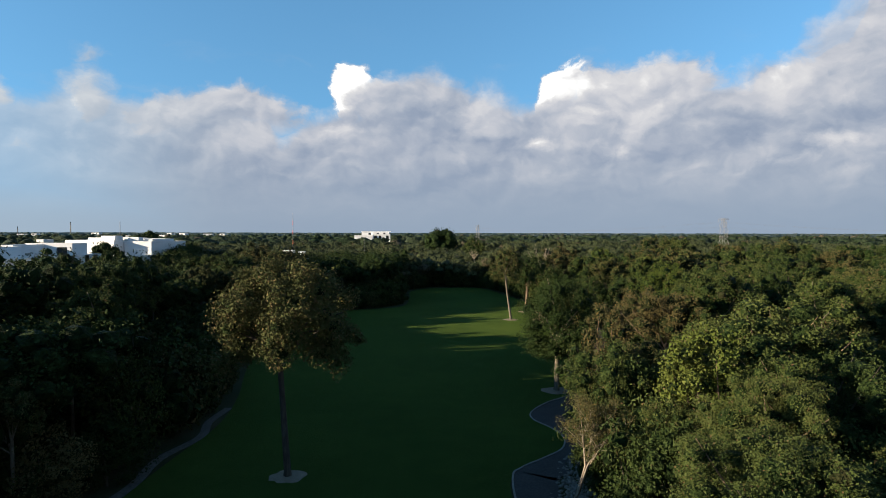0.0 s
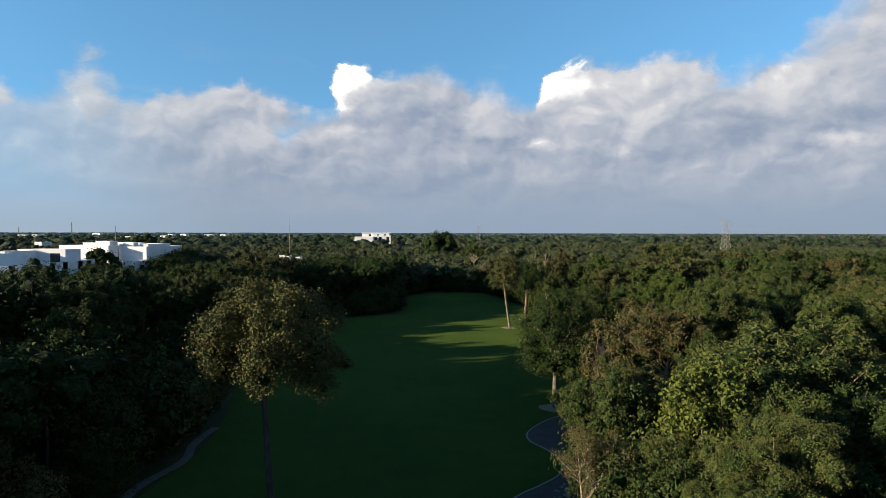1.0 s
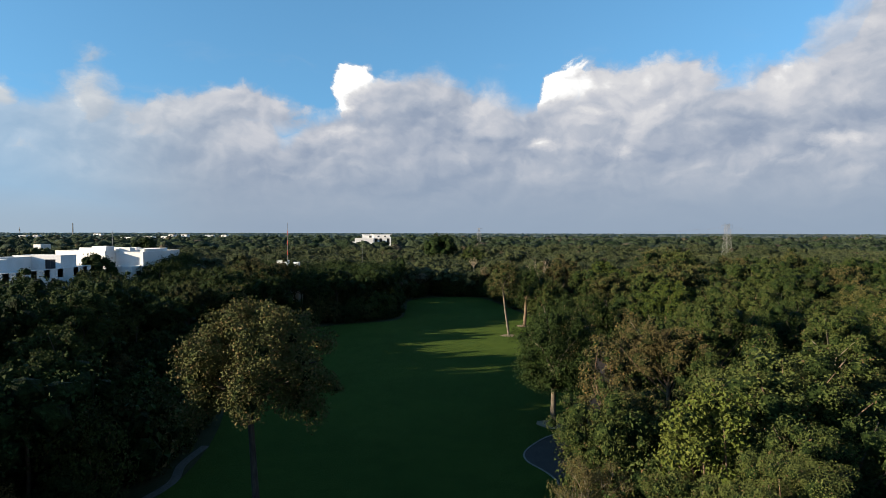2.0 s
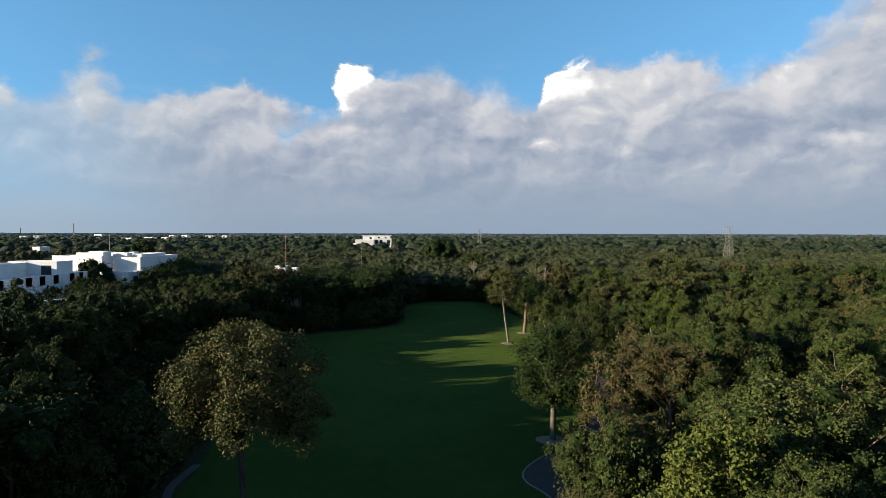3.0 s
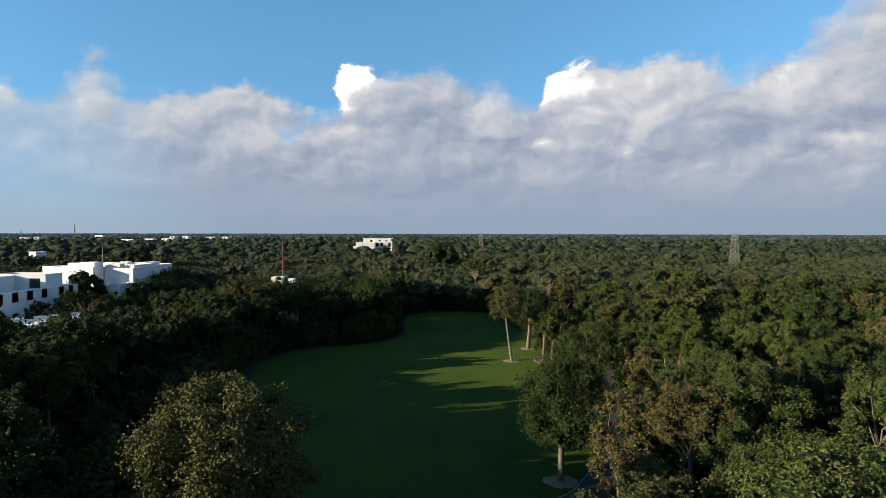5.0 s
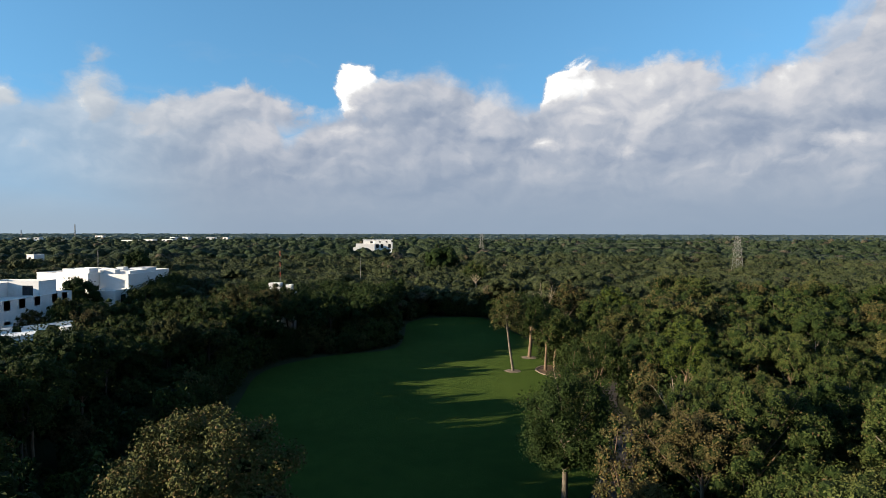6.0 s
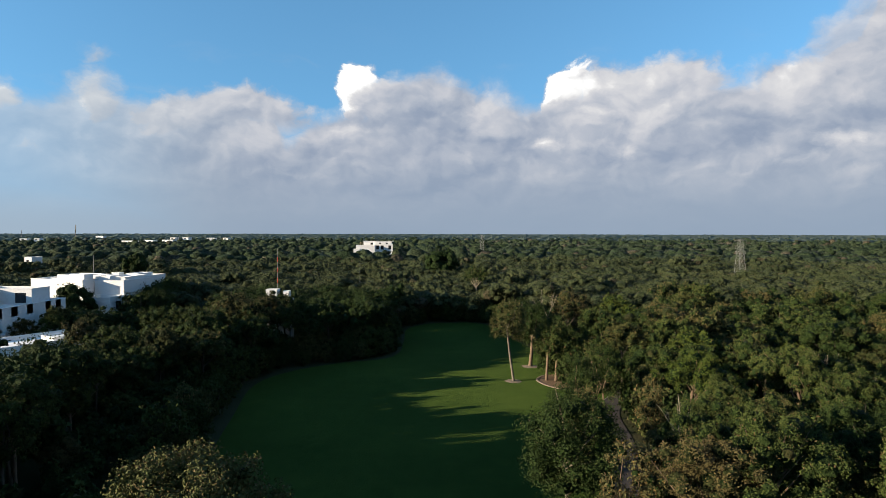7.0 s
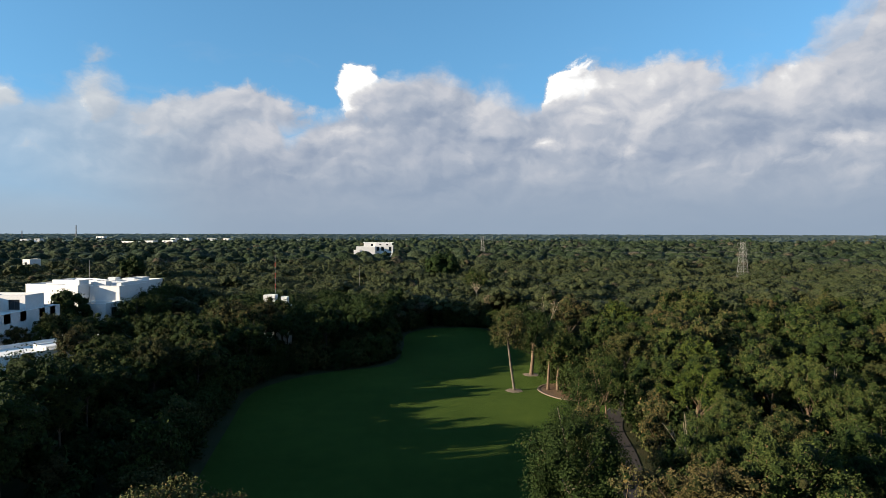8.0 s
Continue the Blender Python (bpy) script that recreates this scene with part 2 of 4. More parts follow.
def bark(name, a, b, scale=6.0):
    m, nt = mat(name)
    g = grain(nt, scale, 6.0, 0.65, (1, 1, 0.18))
    spots = grain(nt, 1.6, 4.0, 0.6)
    c = mixc(nt, smooth(nt, g, 0.35, 0.7), a, b)
    c = mixc(nt, smooth(nt, spots, 0.5, 0.75, 0.0, 0.6), c, tuple(v * 0.55 for v in a))
    finish(nt, c, 0.9, g, strength=0.6, distance=0.03)
    return m


BARK_DARK = bark("dark_bark", (0.032, 0.027, 0.022), (0.075, 0.064, 0.050))
BARK_PALE = bark("pale_bark", (0.085, 0.072, 0.055), (0.153, 0.132, 0.102))
BARK_BARE = bark("bare_pale_bark", (0.140, 0.115, 0.087), (0.238, 0.203, 0.161))
BARK_WARM = bark("warm_bark", (0.085, 0.06, 0.042), (0.15, 0.11, 0.075))


def ground_material():
    m, nt = mat("leaf_litter")
    a, b = grain(nt, 0.25, 6.0, 0.65, space="World"), grain(nt, 6.0, 5.0, 0.7, space="World")
    c = ramp(nt, calc(nt, "ADD", calc(nt, "MULTIPLY", a, 0.6), calc(nt, "MULTIPLY", b, 0.4)),
             [(0.3, (0.016, 0.024, 0.008)), (0.5, (0.028, 0.031, 0.013)), (0.7, (0.055, 0.044, 0.024))])
    finish(nt, c, 0.95, b, strength=0.8, distance=0.1, spec=0.1)
    return m


def grass_material():
    m, nt = mat("mown_grass")
    a, b, c3 = grain(nt, 0.06, 4.0, 0.55, space="World"), grain(nt, 0.45, 5.0, 0.6, space="World"), grain(nt, 14.0, 5.0, 0.75, space="World")
    f = calc(nt, "ADD", calc(nt, "MULTIPLY", a, 0.5), calc(nt, "MULTIPLY", b, 0.3))
    f = calc(nt, "ADD", f, calc(nt, "MULTIPLY", c3, 0.2))
    c = ramp(nt, f, [(0.33, (0.015, 0.031, 0.0065)), (0.5, (0.024, 0.044, 0.009)), (0.68, (0.040, 0.061, 0.012))])
    dry = smooth(nt, grain(nt, 0.17, 6.0, 0.7, space="World"), 0.62, 0.78, 0.0, 0.35)
    c = mixc(nt, dry, c, (0.066, 0.080, 0.019))
    blades = calc(nt, "ADD", c3, grain(nt, 45.0, 3.0, 0.6, space="World"))
    b = finish(nt, c, 0.9, blades, strength=0.7, distance=0.10, spec=0.01)
    b.inputs["Sheen Weight"].default_value = 0.16
    b.inputs["Sheen Roughness"].default_value = 0.45
    b.inputs["Sheen Tint"].default_value = (0.26, 0.36, 0.08, 1.0)
    return m


def stone_like(name, a, b, scale, rough=0.9, bump=0.4, distance=0.02, stain=(0.5, 0.5, 0.5), stain_amount=0.3):
    m, nt = mat(name)
    g, s = grain(nt, scale, 6.0, 0.7), grain(nt, scale * 0.08, 5.0, 0.65)
    c = mixc(nt, smooth(nt, g, 0.3, 0.7), a, b)
    c = mixc(nt, smooth(nt, s, 0.45, 0.75, 0.0, stain_amount), c, tuple(x * y for x, y in zip(a, stain)))
    finish(nt, c, rough, g, strength=bump, distance=distance)
    return m


GROUND, GRASS = ground_material(), grass_material()
PATH = stone_like("dark_path_surface", (0.034, 0.031, 0.030), (0.058, 0.052, 0.049), 9.0)
KERB = stone_like("pale_kerb_concrete", (0.13, 0.12, 0.105), (0.20, 0.187, 0.165), 7.0)
ROCK = stone_like("limestone_rubble", (0.090, 0.086, 0.077), (0.162, 0.153, 0.135), 5.0, bump=0.7, distance=0.05)
SAND = stone_like("sandy_mulch", (0.13, 0.10, 0.075), (0.21, 0.167, 0.12), 10.0, bump=0.7, distance=0.04)
MULCH = stone_like("brown_bark_mulch", (0.10, 0.065, 0.04), (0.19, 0.13, 0.08), 12.0, bump=0.8, distance=0.05)
STUCCO = stone_like("white_stucco", (0.54, 0.54, 0.535), (0.62, 0.62, 0.61), 4.0, bump=0.15, distance=0.01, stain=(0.80, 0.79, 0.76), stain_amount=0.5)
ROOFING = stone_like("white_roof_coating", (0.62, 0.62, 0.61), (0.74, 0.74, 0.72), 1.2, bump=0.15, distance=0.01, stain=(0.72, 0.70, 0.66), stain_amount=0.7)
STEEL = stone_like("galvanised_steel", (0.149, 0.149, 0.146), (0.211, 0.211, 0.205), 3.0, rough=0.6, bump=0.1)
FRAME = stone_like("dark_window_frame", (0.03, 0.03, 0.032), (0.045, 0.045, 0.048), 9.0, rough=0.5, bump=0.05)
# darker than ROCK: the wood's shade over the west path put into its colour
SHADED_ROCK = stone_like("shade_darkened_paving", (0.055, 0.050, 0.044), (0.11, 0.100, 0.088), 6.0, bump=0.6, distance=0.03)
CABLE = stone_like("dull_dark_cable", (0.05, 0.05, 0.05), (0.08, 0.08, 0.08), 3.0, rough=0.7, bump=0.05)
RED = stone_like("faded_red_paint", (0.36, 0.06, 0.045), (0.42, 0.09, 0.06), 4.0, rough=0.6, bump=0.05)


def glass_material():
    m, nt = mat("dark_window_glass")
    g = grain(nt, 0.8, 3.0, 0.5)
    b = finish(nt, mixc(nt, g, (0.010, 0.013, 0.016), (0.022, 0.026, 0.030)), 0.06, spec=0.6)
    return m


GLASS = glass_material()

# ---- mesh helpers ----

def part(name, bm, material, parent=None, label=""):
    """Links a bmesh as one mesh object, under a thing or a part."""
    me = bpy.data.meshes.new(name)
    bm.to_mesh(me)
    bm.free()
    me.materials.append(material)
    ob = new(name, me)
    if parent is not None:
        ob.parent = parent
    return tagged(ob, label)


def raw(name, verts, faces, material, parent=None, label="", smooth_faces=False, second=None):
    """The same from arrays of vertices and of quads or triangles."""
    me = bpy.data.meshes.new(name)
    verts = np.ascontiguousarray(verts, dtype=np.float32)
    groups = faces if isinstance(faces, list) else [faces]
    groups = [np.asarray(g, dtype=np.int32) for g in groups if len(g)]
    loops = np.concatenate([g.ravel() for g in groups])
    sizes = np.concatenate([np.full(len(g), g.shape[1], dtype=np.int32) for g in groups])
    starts = np.concatenate([[0], np.cumsum(sizes)[:-1]]).astype(np.int32)
    me.vertices.add(len(verts))
    me.vertices.foreach_set("co", verts.ravel())
    me.loops.add(len(loops))
    me.loops.foreach_set("vertex_index", loops)
    me.polygons.add(len(sizes))
    me.polygons.foreach_set("loop_start", starts)
    me.update(calc_edges=True)
    me.polygons.foreach_set("use_smooth", np.full(len(sizes), smooth_faces))
    me.materials.append(material)
    if second is not None:                 # the last group of faces takes a second material
        me.materials.append(second)
        me.polygons.foreach_set("material_index", np.concatenate([np.full(len(g), int(i == len(groups) - 1), dtype=np.int32) for i, g in enumerate(groups)]))
    ob = new(name, me)
    if parent is not None:
        ob.parent = parent
    return tagged(ob, label)


def box(bm, x0, y0, z0, x1, y1, z1, m=None, bevel=0.0):
    r = bmesh.ops.create_cube(bm, size=1.0)
    vs = r["verts"]
    bmesh.ops.scale(bm, vec=(x1 - x0, y1 - y0, z1 - z0), verts=vs)
    bmesh.ops.translate(bm, vec=((x0 + x1) / 2, (y0 + y1) / 2, (z0 + z1) / 2), verts=vs)
    if bevel:
        es = list({e for v in vs for e in v.link_edges})
        vs = list({v for f in bmesh.ops.bevel(bm, geom=es, offset=bevel, segments=1, affect="EDGES")["faces"] for v in f.verts} | {v for v in vs if v.is_valid})
    if m is not None:
        bmesh.ops.transform(bm, matrix=m, verts=vs)
    return vs


def tube(path, radii, sides=7):
    """Vertices and quads of a tapered, bent tube."""
    path = [Vector(p) for p in path]
    verts, faces = [], []
    for i, p in enumerate(path):
        d = (path[min(i + 1, len(path) - 1)] - path[max(i - 1, 0)]).normalized()
        a = d.orthogonal().normalized() if abs(d.z) < 0.9 else Vector((1, 0, 0)).cross(d).normalized()
        b = d.cross(a)
        for k in range(sides):
            t = 2 * math.pi * k / sides
            verts.append(p + (a * math.cos(t) + b * math.sin(t)) * radii[i])
        if i:
            o = (i - 1) * sides
            for k in range(sides):
                k2 = (k + 1) % sides
                faces.append((o + k, o + k2, o + sides + k2, o + sides + k))
    return np.array([tuple(v) for v in verts]), np.array(faces)


def join(pieces):
    verts, faces, o = [], [], 0
    for v, f in pieces:
        verts.append(v)
        faces.append(f + o)
        o += len(v)
    return np.concatenate(verts), np.concatenate(faces)


PHI = (1 + 5 ** 0.5) / 2
ICO_V = np.array([(-1, PHI, 0), (1, PHI, 0), (-1, -PHI, 0), (1, -PHI, 0), (0, -1, PHI), (0, 1, PHI), (0, -1, -PHI), (0, 1, -PHI),
                  (PHI, 0, -1), (PHI, 0, 1), (-PHI, 0, -1), (-PHI, 0, 1)], dtype=float) / math.hypot(1, PHI)
ICO_F = np.array([(0, 11, 5), (0, 5, 1), (0, 1, 7), (0, 7, 10), (0, 10, 11), (1, 5, 9), (5, 11, 4), (11, 10, 2), (10, 7, 6), (7, 1, 8),
                  (3, 9, 4), (3, 4, 2), (3, 2, 6), (3, 6, 8), (3, 8, 9), (4, 9, 5), (2, 4, 11), (6, 2, 10), (8, 6, 7), (9, 8, 1)])


def lobes_for(r, radius, height, count, flat=0.75, lobe=(0.30, 0.46), low=-0.35):
    """Clumps that make up a crown round (0, 0, 0): rows of x, y, z, radius."""
    out = []
    for i in range(count):
        a = i * 2.39996 + r.uniform(-0.5, 0.5)
        c = low + (1 - low) * (i + 0.5) / count
        s = math.sqrt(max(0.0, 1 - c * c))
        k = r.uniform(0.55, 0.80)
        lr = r.uniform(*lobe) * radius
        out.append((radius * s * k * math.cos(a), radius * s * k * math.sin(a), height * c * k * flat, lr))
    out.append((0, 0, 0, 0.45 * radius))
    return np.array(out)


def leaves_on(r, lobes, n, length, width, spread=(0.78, 1.14), up=0.45, mess=0.75, keep=0.80, mask=None):
    """Folded leaf sprays, four corners each, strewn over the clumps."""
    k = int(n * 2.2)
    w = lobes[:, 3] ** 2
    pick = r.choice(len(lobes), k, p=w / w.sum())
    d = r.normal(size=(k, 3))
    d[:, 2] += 0.35
    d /= np.linalg.norm(d, axis=1)[:, None]
    c = lobes[pick, :3]
    pos = c + d * (lobes[pick, 3] * r.uniform(*spread, k))[:, None]
    inside = np.zeros(k, bool)
    if mask is None:
        for j, l in enumerate(lobes):
            inside |= (np.linalg.norm(pos - l[:3], axis=1) < keep * l[3]) & (pick != j)
    else:
        for l in mask:
            inside |= np.linalg.norm(pos - l[:3], axis=1) < keep * l[3]
    sel = np.flatnonzero(~inside)[:n]
    pos, d = pos[sel], d[sel]
    n = len(sel)
    nor = d + r.normal(size=(n, 3)) * mess
    nor[:, 2] += up
    nor /= np.linalg.norm(nor, axis=1)[:, None]
    t = np.cross(nor, r.normal(size=(n, 3)))
    t /= np.linalg.norm(t, axis=1)[:, None]
    b = np.cross(nor, t)
    ln = length * r.uniform(0.6, 1.35, n)[:, None]
    wd = width * r.uniform(0.6, 1.35, n)[:, None]
    fold = wd * r.uniform(0.1, 0.5, n)[:, None]
    v = np.stack([pos - t * ln * 0.5, pos + b * wd * 0.5 + nor * fold, pos + t * ln * 0.5 - nor * fold * 0.6, pos - b * wd * 0.5 + nor * fold], axis=1).reshape(-1, 3)
    return v, np.arange(n * 4).reshape(n, 4)


def twigs_of(r, lobes, each, size=0.36, out=0.84):
    """Smaller clumps over the surface of the clumps: rows of x, y, z, radius."""
    d = r.normal(size=(len(lobes), each, 3))
    d[:, :, 2] += 0.3
    d /= np.linalg.norm(d, axis=2)[:, :, None]
    q = lobes[:, None, 3] * r.uniform(0.7, 1.3, (len(lobes), each)) * size
    c = lobes[:, None, :3] + d * (lobes[:, 3] * out)[:, None, None]
    return np.concatenate([c, q[:, :, None]], axis=2).reshape(-1, 4)


def leafage(r, lobes, n, leaf, twigs=10, wide=0.60, mess=0.48, size=0.42):
    """Leaves of a crown: most on twigs over the clumps, the rest inside them."""
    tw = twigs_of(r, lobes, twigs, size, 0.82)
    a, fa = leaves_on(r, tw, int(n * 0.74), leaf, leaf * wide, (0.40, 1.18), up=0.15, mess=mess, keep=0.30, mask=lobes)
    c, fc = leaves_on(r, lobes, int(n * 0.26), leaf * 1.15, leaf * 1.15 * wide, (0.45, 0.85), up=0.15, mess=mess, keep=0.30, mask=lobes)
    return np.concatenate([a, c]), np.concatenate([fa, fc + len(a)])


ICO2 = bmesh.new()
bmesh.ops.create_icosphere(ICO2, subdivisions=2, radius=1.0)
ICO2.verts.index_update()
ICO2_V = np.array([tuple(q.co) for q in ICO2.verts])
ICO2_F = np.array([[q.index for q in f.verts] for f in ICO2.faces])
ICO2.free()


def round_cores(r, lobes, k, rough=0.18):
    """Lumpy inner bodies of the clumps, without the faces that lie hidden."""
    V, Fc, o = [], [], 0
    for i, l in enumerate(lobes):
        v = ICO2_V * (l[3] * k * r.uniform(1 - rough, 1 + rough, (len(ICO2_V), 1))) + l[:3]
        c = v[ICO2_F].mean(1)
        hide = c[:, 2] < l[2] - 0.45 * l[3] * k
        for j, n in enumerate(lobes):
            if j != i:
                hide |= np.linalg.norm(c - n[:3], axis=1) < 0.85 * k * n[3]
        f = ICO2_F[~hide]
        if len(f):
            used = np.unique(f)
            V.append(v[used])
            Fc.append(np.searchsorted(used, f) + o)
            o += len(used)
    return np.concatenate(V), np.concatenate(Fc)


def cores(r, lobes, k=0.70):
    v, f = [], []
    for i, l in enumerate(lobes):
        v.append(ICO_V * (l[3] * k * r.uniform(0.8, 1.15, (12, 1))) + l[:3])
        f.append(ICO_F + 12 * i)
    return np.concatenate(v), np.concatenate(f)


def limbs(r, foot, lobes, fork, trunk_r, count, sides=6, bend=0.25, tip=0.12):
    """A trunk from the ground to the fork, and limbs from there into the clumps."""
    out = []
    f = Vector(fork)
    b = Vector(foot)
    mid = (b + f) / 2 + Vector((r.uniform(-1, 1), r.uniform(-1, 1), 0)) * bend * trunk_r * 4
    out.append(tube([b + Vector((0, 0, -0.1)), b + Vector((0, 0, 0.35)), mid, f, f + Vector((0, 0, 0.4))], [trunk_r * 1.5, trunk_r * 1.12, trunk_r * 0.92, trunk_r * 0.8, trunk_r * 0.5], sides + 1))
    order = r.permutation(len(lobes))[:count]
    for i in order:
        e = Vector(lobes[i, :3]) + Vector((r.uniform(-0.5, 0.5), r.uniform(-0.5, 0.5), r.uniform(0.3, 1.05))) * lobes[i, 3]
        s = b.lerp(f, r.uniform(0.82, 1.0))
        m = s.lerp(e, 0.5) + Vector((r.uniform(-1, 1), r.uniform(-1, 1), r.uniform(0.1, 0.9))) * 0.12 * (e - s).length
        out.append(tube([s, m, e], [trunk_r * 0.5, trunk_r * 0.32, trunk_r * tip], max(4, sides - 2)))
    return join(out)


# ---- ground, fairway, cart path ----
def disc_ground():
    bm = bmesh.new()
    rings = [0, 60, 200, 600, 1600, 3200, 4950]
    n = 64
    prev = None
    c = bm.verts.new((0, 0, 0))
    for q in rings[1:]:
        cur = [bm.verts.new((q * math.cos(2 * math.pi * i / n), q * math.sin(2 * math.pi * i / n), 0)) for i in range(n)]
        for i in range(n):
            j = (i + 1) % n
            if prev is None:
                bm.faces.new((c, cur[i], cur[j]))
            else:
                bm.faces.new((prev[i], cur[i], cur[j], prev[j]))
        prev = cur
    return tagged(part("ground", bm, GROUND), "dark woodland floor of leaf litter reaching the horizon", "ground", kind="structure")


ground = disc_ground()


def spline(pts, per=6):
    """A smooth line through the points."""
    out = []
    P = [Vector((*p, 0)) if len(p) == 2 else Vector(p) for p in pts]
    for i in range(len(P) - 1):
        a, b, c, d = P[max(i - 1, 0)], P[i], P[i + 1], P[min(i + 2, len(P) - 1)]
        for k in range(per):
            t = k / per
            out.append(0.5 * (2 * b + (c - a) * t + (2 * a - 5 * b + 4 * c - d) * t * t + (3 * b - a - 3 * c + d) * t ** 3))
    out.append(P[-1])
    return out


LEFT_EDGE = [(-18.5, -70), (-18.2, 0), (-18.0, 36), (-17.4, 47), (-18.6, 56), (-21.5, 68), (-25.0, 88), (-27.2, 103), (-24.6, 112), (-17.8, 119), (-8.6, 125), (-7.6, 140), (-8.0, 158), (-3.0, 167)]
RIGHT_EDGE = [(4.0, -70), (3.6, 0), (3.9, 32), (4.2, 37.3), (5.0, 39.2), (6.8, 41.0), (8.3, 42.8), (8.8, 45.2), (8.3, 47.2), (7.2, 49.4), (7.4, 51.6), (9.3, 54.6), (11.6, 57.0), (14.2, 63.0), (17.6, 72.0), (19.4, 80.0), (20.7, 90.0), (23.4, 96.8), (24.6, 100.2), (21.8, 105.0), (20.2, 117.0), (18.6, 130.0), (14.6, 150.0), (11.0, 165.0), (6.0, 169.0)]
left, right = spline(LEFT_EDGE), spline(RIGHT_EDGE)
OUTLINE = [(p.x, p.y) for p in right] + [(p.x, p.y) for p in reversed(left)]


def inside(x, y, poly):
    hit, j = False, len(poly) - 1
    for i in range(len(poly)):
        (xi, yi), (xj, yj) = poly[i], poly[j]
        if (yi > y) != (yj > y) and x < (xj - xi) * (y - yi) / (yj - yi) + xi:
            hit = not hit
        j = i
    return hit


def near_poly(x, y, poly):
    p = np.array(poly)
    q = np.roll(p, -1, axis=0)
    d = q - p
    t = np.clip(((x - p[:, 0]) * d[:, 0] + (y - p[:, 1]) * d[:, 1]) / np.maximum((d ** 2).sum(1), 1e-9), 0, 1)
    return float(np.sqrt(((p[:, 0] + t * d[:, 0] - x) ** 2 + (p[:, 1] + t * d[:, 1] - y) ** 2).min()))


def flat_sheet(name, poly, z, material, label, category):
    bm = bmesh.new()
    f = bm.faces.new([bm.verts.new((x, y, z)) for x, y in poly])
    if f.normal.z < 0:
        f.normal_flip()
    bmesh.ops.triangulate(bm, faces=[f])
    return tagged(part(name, bm, material), label, category, kind="structure")


fairway = flat_sheet("fairway", OUTLINE, 0.03, GRASS, "closely mown green golf fairway grass", "lawn")

# ---- the wood ----
PATH_LINE = [(4.0, -30), (3.7, 5), (4.0, 30), (4.2, 37.3), (5.0, 39.2), (6.8, 41.0), (8.3, 42.8), (8.8, 45.2), (8.3, 47.2), (7.2, 49.4), (7.4, 51.6), (9.3, 54.6), (11.6, 57.0), (14.6, 63.0), (17.8, 72.0), (19.4, 80.0), (20.6, 90.0), (24.0, 98.0), (30.0, 106.0)]
path_edge = spline(PATH_LINE, 5)


def offset_line(line, d):
    """The line moved sideways by d metres, plus to the right."""
    out = []
    for i, p in enumerate(line):
        t = (line[min(i + 1, len(line) - 1)] - line[max(i - 1, 0)]).normalized()
        out.append(p + Vector((t.y, -t.x, 0)) * d)
    return out


PATH_AXIS = [(p.x, p.y) for p in offset_line(path_edge, 1.3)]
HOUSE_AREAS = [(-92, 96, -66.5, 131), (-88, 132, -63, 164), (-74, 88, -52.5, 106), (-37.5, 137, -31, 143)]
FILL_TREES = [(9.6, 17.5), (12.6, 20.5), (14.5, 15.5), (10.4, 23.4), (13.4, 25.6), (17.6, 21.5), (11.4, 29.0), (18.6, 27.5), (11.5, 12.5), (17.5, 14.0)]
SET_TREES = [(-9.5, 38.5, 3.5), (10.8, 58.6, 4.6), (11.7, 106.7, 3.0), (15.7, 117.3, 2.5), (17.2, 107.5, 2.2), (7.8, 32.2, 3.6), (12.7, 30.3, 2.6), (13.9, 52.6, 3.4), (14.4, 48.4, 2.2), (18.8, 60.4, 2.4), (22.8, 74.5, 2.6)]


def is_clear(x, y, margin=2.2):
    if inside(x, y, OUTLINE) or near_poly(x, y, OUTLINE) < margin:
        return False
    if x > 2 and y < 89 and min((x - a) ** 2 + (y - b) ** 2 for a, b in PATH_AXIS) < 3.4 ** 2:
        return False
    if 12 < x < 19.0 and 100 < y < 111:
        return False
    for x0, y0, x1, y1 in HOUSE_AREAS:
        if x0 < x < x1 and y0 < y < y1:
            return False
    return all((x - a) ** 2 + (y - b) ** 2 > c * c for a, b, c in SET_TREES) and all((x - a) ** 2 + (y - b) ** 2 > 3.2 ** 2 for a, b in FILL_TREES)


def low_edge(x, y):
    """The strip of low growth between the tall wood and the west side of the fairway."""
    return -36 < x < -14 and 47 < y < 92 and near_poly(x, y, OUTLINE) < 11.5


def canopy(x, y):
    """Height of the wood's top."""
    h = 11.0 + 1.6 * noise.noise((x * 0.02, y * 0.02, 3.3)) + 1.5 * noise.noise((x * 0.07, y * 0.07, 8.1))
    if x > 0 and y < 60:
        h -= 0.8 * (60 - y) / 60
    if y > 90 and x > 15:
        h += 1.3
    # west wood raised, much of it out of view, to shade the near fairway
    if x < -24 and 52 < y < 74:
        h += 1.4
    if x < -29 and y < 60:
        h = max(h, 12.4)
    if low_edge(x, y):
        h = 5.6
    if -76 < x < -44 and 74 < y < 96:
        h = 8.4
    if -69 < x < -52 and 96 <= y < 128:
        h = 9.9
    return h


